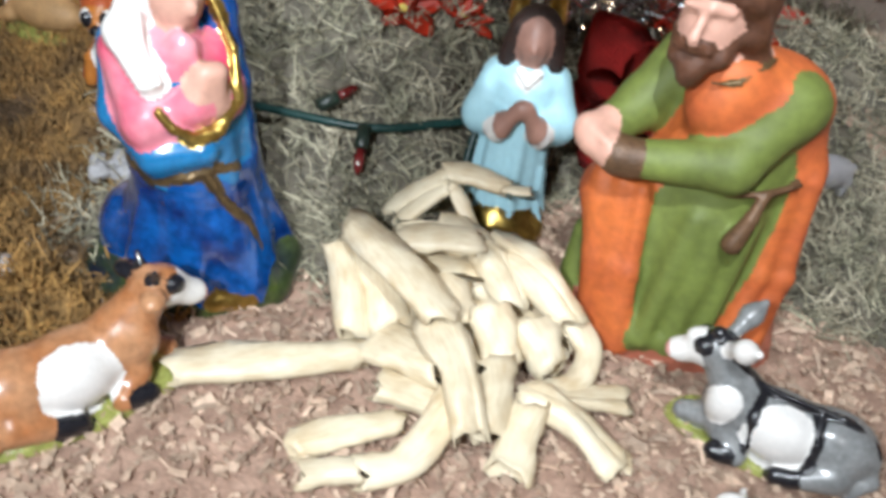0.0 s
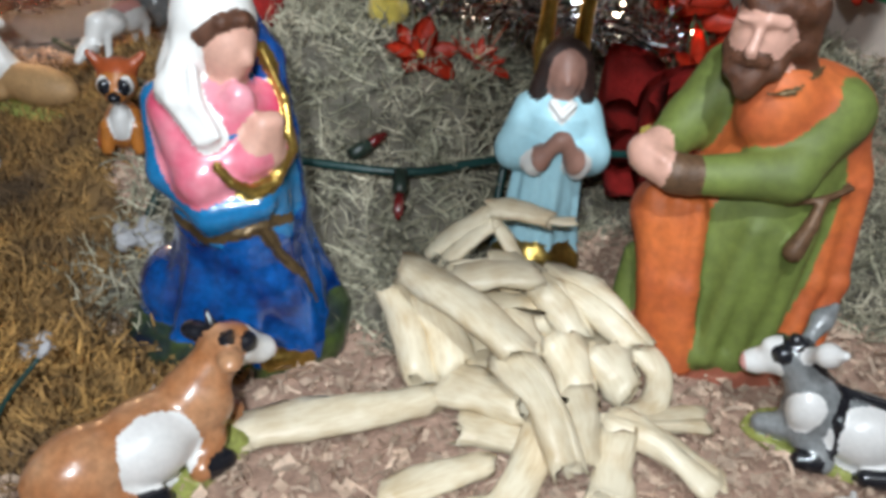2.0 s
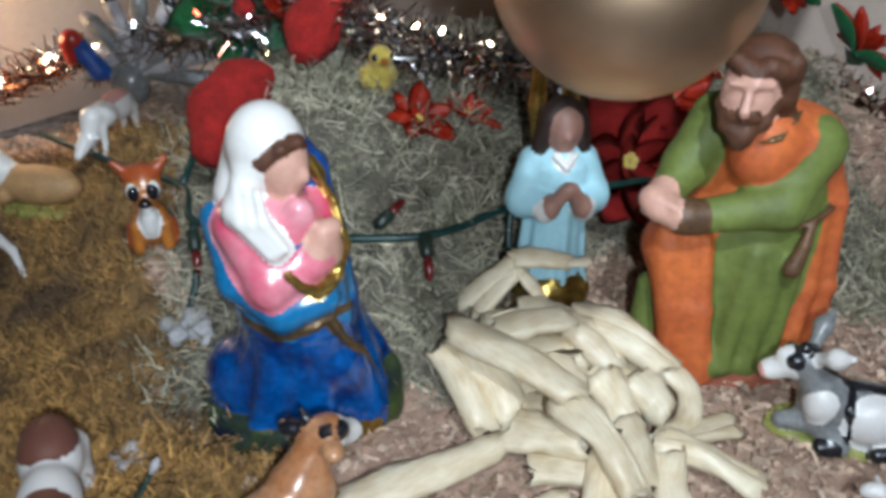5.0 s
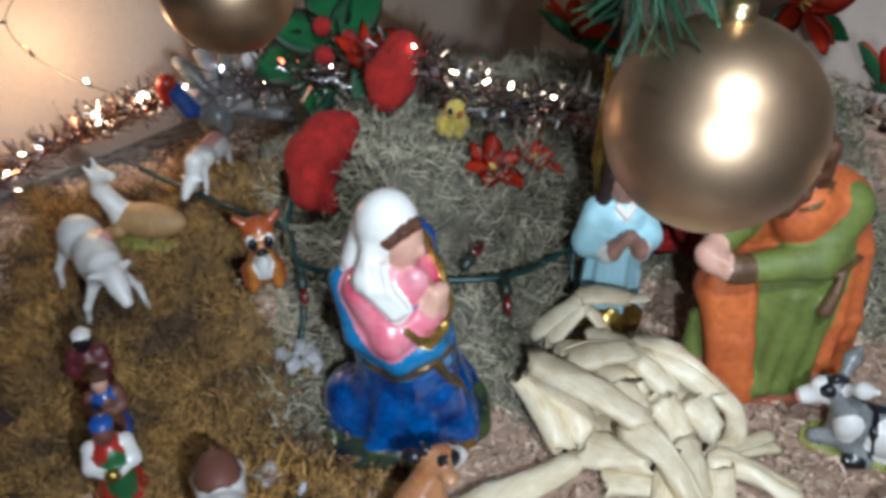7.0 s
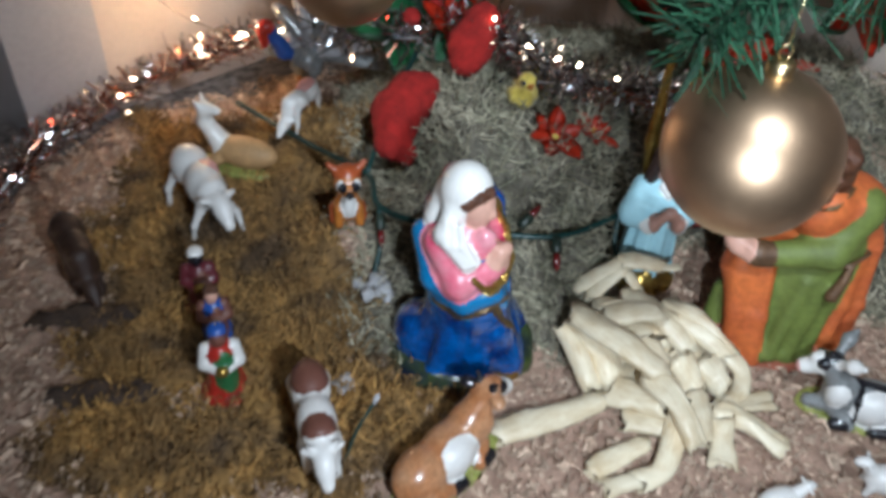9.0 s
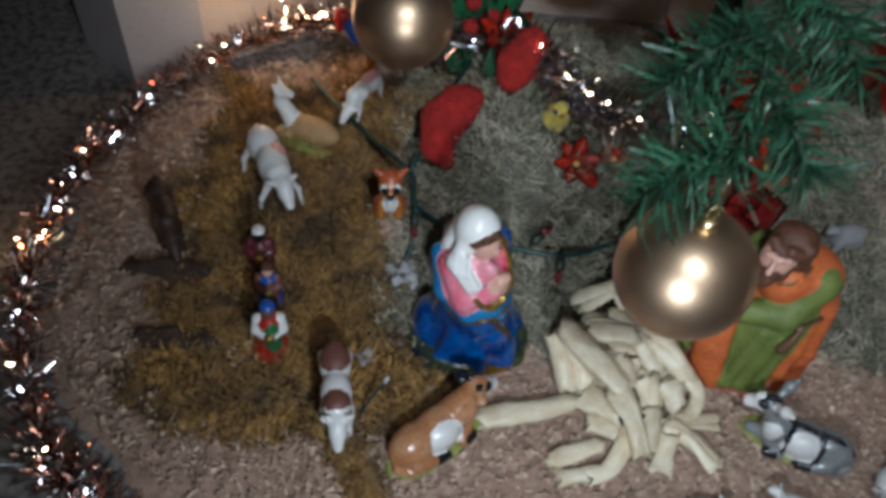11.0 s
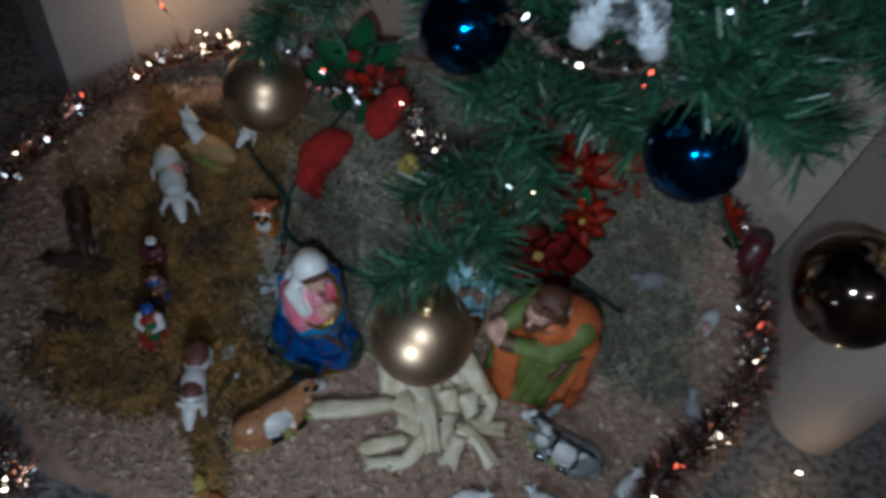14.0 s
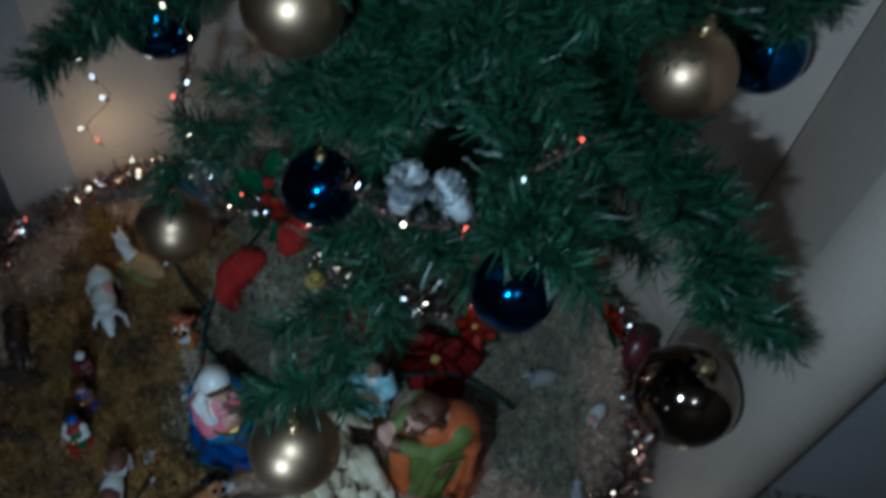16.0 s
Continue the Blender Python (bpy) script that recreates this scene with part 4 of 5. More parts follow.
LAMB = "small white lamb figurine resting on the sawdust"
small_lamb(on(0.243, 0.318), 10, 0.034, LAMB, WHITE)
small_lamb(on(0.352, 0.328), 160, 0.040, LAMB, WHITE)
small_lamb(on(0.497, 0.735), 200, 0.045, "pale grey lamb figurine lying on grey moss")
small_lamb(on(0.575, 0.520), 100, 0.036, "pale grey lamb figurine lying beside the tinsel")
small_lamb(on(0.607, 0.690), 240, 0.040, "white lamb figurine with red mark beside the tinsel", WHITE, PINKNOSE)
small_lamb(on(0.47, 0.375), 60, 0.036, LAMB, WHITE)
small_lamb(on(0.02, 0.235), 80, 0.032, LAMB, WHITE)
small_lamb(on(-0.130, 0.265), -60, 0.026, "little yellow duckling figurine on the sawdust", YELLOW, FAWN)
small_lamb(on(-0.100, 0.250), -30, 0.022, "little orange chick figurine on the sawdust", FAWN, YELLOW)


def wool_tuft(at, size):
    r, c = random.Random(3), Clay(0.006)
    for k in range(9):
        c.egg((r.uniform(-1, 1) * size, r.uniform(-0.8, 0.8) * size, r.uniform(0.1, 0.6) * size), (r.uniform(0.25, 0.5) * size, r.uniform(0.2, 0.5) * size, r.uniform(0.2, 0.4) * size), PEBBLE)
    return tagged(c.skin("wool_tuft", 0.002, at, 0, wrinkle=0.0015), "fluffy pale tuft of wool caught in moss", "wool")


wool_tuft(on(-0.118, 0.598), 0.020)
wool_tuft(on(-0.150, 0.470), 0.012)


def llama():
    c = Clay(0.008)
    c.egg((0.02, 0, 0.03), (0.055, 0.026, 0.026), TAN)
    c.limb([(-0.02, 0, 0.04), (-0.042, 0, 0.075), (-0.040, 0, 0.096)], [0.018, 0.012, 0.011], CREAM)
    c.limb([(-0.040, 0, 0.100), (-0.018, -0.004, 0.103)], [0.012, 0.007], CREAM)
    for s in (-1, 1):
        c.limb([(-0.046, s * 0.008, 0.108), (-0.050, s * 0.012, 0.120)], [0.004, 0.002], CREAM)
        c.limb([(-0.02, s * 0.018, 0.02), (-0.05, s * 0.018, 0.008)], [0.01, 0.007], TAN)
    c.robe([(-0.002, 0.01, 0, 0.07, 0.034), (0.006, 0.01, 0, 0.066, 0.03)], GRASSY, 0.001, 5, blend=0.002)
    return tagged(c.skin("llama_figurine", 0.0022, on(-0.296, 0.835, 0.012), -18, 0.8), "tan and cream lying llama figurine on a green base", "figurine")


def fawn():
    c = Clay(0.005)
    c.egg((0, 0.004, 0.026), (0.021, 0.022, 0.028), FAWN)
    c.egg((0, -0.012, 0.038), (0.010, 0.010, 0.020), WHITE, bias=0.003)
    c.egg((0, -0.008, 0.078), (0.021, 0.019, 0.019), FAWN)
    c.egg((0, 0.0, 0.090), (0.020, 0.018, 0.014), RUSSET, bias=0.001)
    c.egg((0, -0.024, 0.070), (0.010, 0.010, 0.008), FAWN)
    c.egg((0, -0.033, 0.071), (0.0042, 0.004, 0.0034), BLACK, bias=0.003)
    for s in (-1, 1):
        c.limb([(s * 0.014, 0, 0.094), (s * 0.027, 0.002, 0.107)], [0.0075, 0.004], RUSSET)
        c.egg((s * 0.0115, -0.021, 0.081), (0.006, 0.005, 0.008), WHITE, bias=0.002)
        c.egg((s * 0.0105, -0.0245, 0.081), (0.0032, 0.0035, 0.0052), BLACK, bias=0.004)
        c.limb([(s * 0.015, -0.010, 0.03), (s * 0.016, -0.016, 0.006)], [0.008, 0.007], FAWN)
        c.limb([(s * 0.018, 0.010, 0.018), (s * 0.022, -0.004, 0.006)], [0.011, 0.007], RUSSET)
    return tagged(c.skin("fawn_figurine", 0.0015, on(-0.147, 0.670), 8, 0.74), "orange-brown painted sitting fawn figurine on moss", "figurine")


llama()
fawn()


def king(label, at, yaw, size, turban, face, cloak, robe, front):
    c = Clay(0.05)
    c.robe([(0, 0, 0, 0.42, 0.40), (0.25, 0, 0, 0.36, 0.34), (0.8, 0, 0, 0.27, 0.26), (1.15, 0, 0, 0.28, 0.30), (1.32, 0, 0, 0.16, 0.18)], cloak, 0.02, 7)
    c.egg((0.05, -0.18, 0.62), (0.20, 0.18, 0.60), robe, bias=0.04)
    for s in (-1, 1):
        c.limb([(s * 0.26, 0, 1.18), (s * 0.32, -0.12, 0.88), (s * 0.08, -0.34, 0.86)], [0.14, 0.13, 0.09], front)
    c.egg((0, -0.40, 0.88), (0.12, 0.10, 0.12), GOLD)
    c.egg((0, -0.04, 1.50), (0.17, 0.18, 0.20), face)
    c.egg((0, 0.03, 1.63), (0.19, 0.19, 0.13), turban)
    c.robe([(-0.04, 0, -0.06, 0.52, 0.54), (0.07, 0, -0.06, 0.49, 0.50)], REDCLOAK, 0.0, 5, blend=0.01)
    return tagged(c.skin("king_figurine", 0.045, at, yaw, size), label, "figurine", group="three kings in a row")


king("small painted king figurine with white turban and maroon robe", on(-0.306, 0.597), 8, 0.046, WHITE, BLACK, MAROON, COWBROWN, MAROON)
king("small painted king figurine with blue cape and brown robe", on(-0.284, 0.545), 10, 0.042, HAIR, SKIN, KINGBLUE, COWBROWN, COWBROWN)
king("small painted king figurine in green robe and red cloak", on(-0.268, 0.478), 10, 0.050, KINGBLUE, COWBROWN, REDCLOAK, KINGGREEN, WHITE)


def chick():
    c = Clay(0.005)
    c.egg((0, 0, 0.020), (0.018, 0.022, 0.020), YELLOW)
    c.egg((0.002, -0.006, 0.046), (0.0135, 0.0135, 0.0135), YELLOW)
    c.egg((0.002, -0.020, 0.045), (0.003, 0.006, 0.003), FAWN, bias=0.002)
    c.egg((0, 0.022, 0.026), (0.008, 0.010, 0.006), YELLOW)
    for s in (-1, 1):
        c.egg((s * 0.017, 0.002, 0.022), (0.005, 0.014, 0.011), YELLOW)
        c.egg((0.002 + s * 0.010, -0.014, 0.049), (0.002, 0.002, 0.002), BLACK, bias=0.002)
    return tagged(c.skin("chick_figurine", 0.0015, on(0.060, 0.778, 0.004), 12, 0.82), "fuzzy yellow chick figurine on the moss hill", "figurine")


chick()


# ---------------------------------------------------------------- corn husk manger
def husk_material():
    m = bpy.data.materials.new("dry_corn_husk")
    m.use_nodes = True
    nt = m.node_tree
    bs = nt.nodes["Principled BSDF"]
    bs.inputs["Roughness"].default_value = 0.42
    uv = nt.nodes.new("ShaderNodeUVMap")
    uv.uv_map = "sheet"
    stretch = nt.nodes.new("ShaderNodeMapping")
    stretch.inputs["Scale"].default_value = (38, 2.2, 1)
    nt.links.new(uv.outputs[0], stretch.inputs[0])
    fibre = nt.nodes.new("ShaderNodeTexNoise")
    fibre.inputs["Scale"].default_value = 1.0
    fibre.inputs["Detail"].default_value = 3
    nt.links.new(stretch.outputs[0], fibre.inputs["Vector"])
    tc = nt.nodes.new("ShaderNodeTexCoord")
    blot = nt.nodes.new("ShaderNodeTexNoise")
    blot.inputs["Scale"].default_value = 45
    nt.links.new(tc.outputs["Object"], blot.inputs["Vector"])
    ramp = nt.nodes.new("ShaderNodeValToRGB")
    ramp.color_ramp.elements[0].position, ramp.color_ramp.elements[1].position = 0.30, 0.62
    ramp.color_ramp.elements[0].color = (0.60, 0.45, 0.26, 1)
    ramp.color_ramp.elements[1].color = (0.82, 0.72, 0.53, 1)
    mix = nt.nodes.new("ShaderNodeMath")
    mix.operation = "MULTIPLY_ADD"
    mix.inputs[1].default_value = 0.45
    nt.links.new(fibre.outputs["Fac"], mix.inputs[0])
    half = nt.nodes.new("ShaderNodeMath")
    half.operation = "MULTIPLY"
    half.inputs[1].default_value = 0.60
    nt.links.new(blot.outputs["Fac"], half.inputs[0])
    nt.links.new(half.outputs[0], mix.inputs[2])
    nt.links.new(mix.outputs[0], ramp.inputs["Fac"])
    info = nt.nodes.new("ShaderNodeObjectInfo")
    shade = nt.nodes.new("ShaderNodeMapRange")
    shade.inputs[3].default_value, shade.inputs[4].default_value = 0.84, 1.04
    nt.links.new(info.outputs["Random"], shade.inputs[0])
    hsv = nt.nodes.new("ShaderNodeHueSaturation")
    nt.links.new(shade.outputs[0], hsv.inputs["Value"])
    nt.links.new(ramp.outputs[0], hsv.inputs["Color"])
    nt.links.new(hsv.outputs[0], bs.inputs["Base Color"])
    bp = nt.nodes.new("ShaderNodeBump")
    bp.inputs["Strength"].default_value = 0.35
    bp.inputs["Distance"].default_value = 0.001
    nt.links.new(fibre.outputs["Fac"], bp.inputs["Height"])
    nt.links.new(bp.outputs[0], bs.inputs["Normal"])
    return m


HUSK = husk_material()
manger = tagged(new("husk_manger"), "heap of rolled pale dry corn husks on sawdust", "manger")
roll_rng = random.Random(5)


def roll(points, radius, squash=0.60, wind=1.15):
    """One rolled husk along points: a crumpled wound sheet, pinched where it bends, with ragged open ends."""
    pts = smooth_path(points, 6 if len(points) > 2 else 10)
    rows, cols = len(pts), 18
    bm = bmesh.new()
    sheet = bm.loops.layers.uv.new("sheet")
    radius *= roll_rng.uniform(1.12, 1.34)
    ph, start = roll_rng.uniform(0, 6.28), roll_rng.uniform(0, 6.28)
    ridge = [roll_rng.uniform(0, 6.28) for _ in range(3)]
    grid, along, uvs = [], 0.0, {}
    for i in range(rows):
        f = i / (rows - 1)
        t = unit(pts[min(i + 1, rows - 1)] - pts[max(i - 1, 0)])
        if i:
            along += float(np.linalg.norm(pts[i] - pts[i - 1]))
        s = unit(np.cross(t, np.array([0, 0, 1.0])))
        w = np.cross(s, t)
        a0, b0 = pts[max(i - 1, 0)], pts[min(i + 1, rows - 1)]
        turn = float(np.linalg.norm(unit(b0 - pts[i] + 1e-9) - unit(pts[i] - a0 + 1e-9))) if 0 < i < rows - 1 else 0
        swell = (1.0 + 0.05 * math.sin(7 * f + ph) + 0.035 * math.sin(17 * f + 2 * ph)) * (1 - 0.35 * min(turn, 0.6))
        if i in (0, rows - 1):
            swell *= 1.02 if i == 0 else 0.86
        line = []
        for j in range(cols + 1):
            g = j / cols
            ang = start + g * 2 * math.pi * wind
            r = radius * swell * (1.0 - 0.13 * g) * (1 + 0.05 * math.sin(2 * ang + ph + 4 * f) + roll_rng.uniform(-0.022, 0.022))
            for q in ridge:
                r *= 1 + 0.17 * max(0.0, math.cos(ang - q - 1.2 * math.sin(2.2 * f + q))) ** 7
            rag = (0.30 * math.sin(2 * ang + ph) + 0.16 * math.sin(5 * ang)) * radius if i in (0, rows - 1) else 0
            p = pts[i] + t * rag * (1 if i else -1) + s * math.cos(ang) * r + w * math.sin(ang) * r * squash
            v = bm.verts.new(p)
            uvs[v] = (g, along * 40)
            line.append(v)
        grid.append(line)
    for i in range(rows - 1):
        for j in range(cols):
            face = bm.faces.new((grid[i][j], grid[i][j + 1], grid[i + 1][j + 1], grid[i + 1][j]))
            for loop in face.loops:
                loop[sheet].uv = uvs[loop.vert]
    bmesh.ops.recalc_face_normals(bm, faces=bm.faces)
    bmesh.ops.solidify(bm, geom=bm.faces[:], thickness=0.0006)
    part("husk_roll", bm, HUSK, manger)


# the body of the heap, long rolls first
roll([(0.087, 0.517, 0.060), (0.125, 0.472, 0.063), (0.158, 0.434, 0.056)], 0.0120)
roll([(0.152, 0.440, 0.048), (0.168, 0.404, 0.044), (0.181, 0.370, 0.024)], 0.0108)
roll([(0.077, 0.516, 0.040), (0.088, 0.486, 0.030), (0.101, 0.452, 0.012)], 0.0100)
roll([(0.103, 0.512, 0.040), (0.113, 0.488, 0.034), (0.124, 0.460, 0.016)], 0.0125)
roll([(0.117, 0.513, 0.052), (0.145, 0.514, 0.060), (0.176, 0.511, 0.062)], 0.0120)
roll([(0.186, 0.524, 0.052), (0.216, 0.500, 0.047), (0.244, 0.474, 0.034)], 0.0125)
roll([(0.246, 0.480, 0.030), (0.257, 0.462, 0.022), (0.250, 0.440, 0.014), (0.224, 0.420, 0.014)], 0.0088)
roll([(0.176, 0.516, 0.052), (0.188, 0.504, 0.046), (0.206, 0.482, 0.034)], 0.0125)
roll([(-0.006, 0.401, 0.012), (0.045, 0.416, 0.013), (0.108, 0.440, 0.012)], 0.0105)
roll([(0.078, 0.359, 0.009), (0.105, 0.374, 0.010), (0.138, 0.388, 0.010)], 0.0088)
roll([(0.086, 0.340, 0.009), (0.104, 0.345, 0.009), (0.122, 0.349, 0.010)], 0.0082)
roll([(0.120, 0.346, 0.010), (0.143, 0.354, 0.012), (0.158, 0.378, 0.018), (0.172, 0.408, 0.030)], 0.0090)
roll([(0.205, 0.360, 0.010), (0.211, 0.382, 0.015), (0.217, 0.404, 0.024)], 0.0092)
roll([(0.273, 0.376, 0.011), (0.246, 0.403, 0.015), (0.212, 0.416, 0.022)], 0.0108)
roll([(0.284, 0.437, 0.009), (0.252, 0.430, 0.012), (0.222, 0.421, 0.018)], 0.0088, 0.5)
roll([(0.122, 0.413, 0.011), (0.142, 0.408, 0.012), (0.166, 0.400, 0.016)], 0.0095)
roll([(0.104, 0.574, 0.034), (0.124, 0.575, 0.054), (0.148, 0.574, 0.076)], 0.0080)
roll([(0.114, 0.556, 0.036), (0.130, 0.563, 0.052), (0.148, 0.568, 0.070)], 0.0062)
roll([(0.144, 0.571, 0.079), (0.166, 0.568, 0.080), (0.189, 0.565, 0.077)], 0.0090)
roll([(0.182, 0.563, 0.077), (0.196, 0.560, 0.078), (0.208, 0.562, 0.078)], 0.0042, 0.5)
roll([(0.148, 0.572, 0.070), (0.160, 0.562, 0.056), (0.172, 0.552, 0.042)], 0.0062)
roll([(0.182, 0.462, 0.046), (0.191, 0.452, 0.036), (0.202, 0.438, 0.016)], 0.0128, 0.8, 1.4)
roll([(0.212, 0.466, 0.034), (0.222, 0.454, 0.028), (0.230, 0.442, 0.018)], 0.0115, 0.8, 1.4)
roll([(0.116, 0.446, 0.018), (0.138, 0.432, 0.024), (0.162, 0.418, 0.026)], 0.0135)
roll([(0.188, 0.428, 0.030), (0.190, 0.406, 0.026), (0.192, 0.382, 0.016)], 0.0115)
roll([(0.152, 0.486, 0.044), (0.160, 0.470, 0.042), (0.172, 0.450, 0.036)], 0.0110)
roll([(0.120, 0.546, 0.040), (0.134, 0.536, 0.046), (0.152, 0.522, 0.052)], 0.0092)
roll([(0.148, 0.548, 0.048), (0.160, 0.536, 0.052), (0.176, 0.520, 0.056)], 0.0098)
roll([(0.110, 0.536, 0.034), (0.120, 0.526, 0.040), (0.132, 0.512, 0.046)], 0.0085)
# lower layer that carries the heap
for lower in ([(0.110, 0.492, 0.014), (0.150, 0.490, 0.016), (0.196, 0.492, 0.016)], [(0.120, 0.468, 0.013), (0.160, 0.462, 0.015), (0.208, 0.462, 0.015)],
              [(0.164, 0.452, 0.013), (0.176, 0.432, 0.014), (0.188, 0.410, 0.013)], [(0.120, 0.532, 0.014), (0.150, 0.530, 0.018), (0.184, 0.528, 0.018)],
              [(0.122, 0.552, 0.016), (0.140, 0.556, 0.020), (0.162, 0.552, 0.020)], [(0.206, 0.500, 0.014), (0.222, 0.482, 0.015), (0.236, 0.464, 0.013)],
              [(0.118, 0.512, 0.030), (0.160, 0.506, 0.034), (0.196, 0.504, 0.030)]):
    roll(lower, 0.0135)


# ---------------------------------------------------------------- felt and cloth flowers
def petal_bm(length, width, cup=0.25, wave=0.0, thick=0.0012):
    bm = bmesh.new()
    rows, cols = 7, 5
    g = []
    for i in range(rows):
        f = i / (rows - 1)
        w = width * math.sin(math.pi * min(0.06 + f * 0.94, 0.985)) ** 0.8
        g.append([bm.verts.new((length * f, w * (j / (cols - 1) - 0.5), length * cup * f * f + 0.12 * w * abs(j - 2) + wave * math.sin(5 * f + j))) for j in range(cols)])
    for i in range(rows - 1):
        for j in range(cols - 1):
            bm.faces.new((g[i][j], g[i + 1][j], g[i + 1][j + 1], g[i][j + 1]))
    bmesh.ops.solidify(bm, geom=bm.faces[:], thickness=thick)
    return bm


def poinsettia(at, size, tilt, turn, label, material=None, petals=7, broad=0.48):
    base = tagged(new("poinsettia_flower"), label, "flower", group="red cloth flowers")
    base.matrix_world = pose(*at, tilt, 0, turn)
    r = random.Random(int(at[0] * 1000))
    for k in range(petals):
        s = size * r.uniform(0.8, 1.1)
        ob = part("petal", petal_bm(s, s * broad, r.uniform(0.05, 0.4), s * 0.03), material or REDSATIN, base)
        ob.matrix_local = pose(0, 0, 0.002 * (k % 2), 0, -r.uniform(0, 12), k * 360 / petals + r.uniform(-12, 12))
    for k in range(4):
        ob = part("petal", petal_bm(size * 0.5, size * 0.25, 0.5), material or REDSATIN, base)
        ob.matrix_local = pose(0, 0, 0.006, 0, -25, k * 90 + 30)
    for k in range(3 if 0.05 < size < 0.07 else 0):
        ob = part("leaf", petal_bm(size * 1.15, size * 0.55, 0.1, 0.002), GREENFELT, base, "green cloth leaf")
        ob.matrix_local = pose(0, 0, -0.006, 0, -4, k * 120 + 75)
    bm = bmesh.new()
    for k in range(5):
        lathe_bm([(0.0005, 0), (size * 0.05, size * 0.03), (size * 0.05, size * 0.08), (0.0005, size * 0.11)], 8, bm, (size * 0.06 * math.cos(k * 1.26), size * 0.06 * math.sin(k * 1.26), 0.006))
    part("flower_centre", bm, YELLOW, base, "small yellow beads")
    return base


FLOWER = "red satin poinsettia flower lying on grey moss"
poinsettia((0.088, 0.715, ground(0.088, 0.715) + 0.008), 0.040, 25, 20, FLOWER, None, 6, 0.6)
poinsettia((0.138, 0.735, ground(0.138, 0.735) + 0.008), 0.036, 20, 70, FLOWER)
poinsettia((0.292, 0.715, ground(0.292, 0.715) + 0.066), 0.084, 60, 10, "dark red velvet poinsettia flower behind the statues", REDFELT, 6, 0.85)
poinsettia((0.330, 0.840, ground(0.33, 0.84) + 0.050), 0.075, 35, 40, "red poinsettia flower under the tree")
poinsettia((0.230, 0.900, ground(0.23, 0.9) + 0.060), 0.060, 35, 120, "red poinsettia flower under the tree")
poinsettia((0.420, 0.900, 0.120), 0.070, 35, 60, "red poinsettia flower under the tree")
for x, y, up, size, turn in ((0.350, 0.770, 0.07, 0.056, 30), (0.590, 0.820, 0.07, 0.055, 95), (0.500, 0.885, 0.11, 0.066, 20)):
    poinsettia((x, y, ground(x, y) + up), size, 50, turn, "dark red poinsettia flower on grey moss by the wall")
poinsettia((-0.02, 0.905, ground(-0.02, 0.9) + 0.040), 0.060, 45, 60, "red poinsettia flower behind the moss hill")


def felt_piece(spine, radii, material, label, name="felt_ornament"):
    c = Clay(0.01)
    c.limb(spine, radii, material)
    ob = c.skin(name, 0.003, (0, 0, 0), 0, wrinkle=0.0012)
    return tagged(ob, label, "ornament")


felt_piece([(-0.078, 0.738, 0.100), (-0.094, 0.754, 0.108), (-0.088, 0.782, 0.128), (-0.068, 0.802, 0.142), (-0.050, 0.812, 0.150)], [0.014, 0.021, 0.030, 0.028, 0.014], REDFELT, "soft red felt ornament on the side of the moss hill")
felt_piece([(-0.002, 0.838, 0.170), (0.004, 0.852, 0.182), (0.020, 0.874, 0.204)], [0.021, 0.027, 0.022], REDFELT, "soft red felt ornament at the top of the hill")

holly = tagged(new("holly_ornament"), "green felt holly leaves with red berries", "ornament")
holly.matrix_world = pose(-0.055, 0.965, 0.18, 62, 0, 0) @ Matrix.Scale(1.2, 4)
for k, (a, s) in enumerate(((200, 0.085), (250, 0.080), (300, 0.085), (345, 0.075), (160, 0.070), (90, 0.075), (40, 0.07))):
    ob = part("leaf", petal_bm(s, s * 0.62, 0.12, 0.003, 0.003), GREENFELT, holly)
    ob.matrix_local = pose(0, 0, 0.003 * k, 0, -6, a)
for k in range(3):
    bm = lathe_bm([(0.0005, 0), (0.008, 0.003), (0.010, 0.009), (0.008, 0.015), (0.0005, 0.018)], 14)
    ob = part("berry", bm, REDFELT, holly, "round red berry")
    ob.matrix_local = pose(0.016 * math.cos(k * 2.1), 0.016 * math.sin(k * 2.1), 0.020)


def turkey():
    c = Clay(0.008)
    c.egg((0.004, 0.004, 0.028), (0.020, 0.018, 0.024), GREY)
    c.limb([(-0.022, -0.006, 0.045), (-0.036, -0.010, 0.075)], [0.011, 0.008], KINGBLUE)
    c.egg((-0.040, -0.014, 0.082), (0.010, 0.009, 0.009), REDCLOAK)
    c.limb([(-0.044, -0.018, 0.074), (-0.042, -0.02, 0.058)], [0.006, 0.004], REDCLOAK)
    for k in range(9):
        a = radians(-10 + k * 25)
        c.limb([(0.016, 0.008, 0.040), (0.024 + 0.066 * math.cos(a), 0.014, 0.045 + 0.066 * math.sin(a))], [0.007, 0.009], GREY if k % 2 == 0 else PEBBLE, blend=0.002)
        c.egg((0.024 + 0.074 * math.cos(a), 0.014, 0.045 + 0.074 * math.sin(a)), (0.008, 0.005, 0.008), BLACK if k % 2 else PEBBLE, blend=0.002)
    for s in (-1, 1):
        c.limb([(0.0, s * 0.010, 0.012), (-0.002, s * 0.012, -0.004)], [0.005, 0.004], FAWN)
    return tagged(c.skin("turkey_figurine", 0.002, on(-0.212, 0.985, 0.004), -14, 1.10), "dark turkey figurine with banded grey tail fan", "figurine")


turkey()


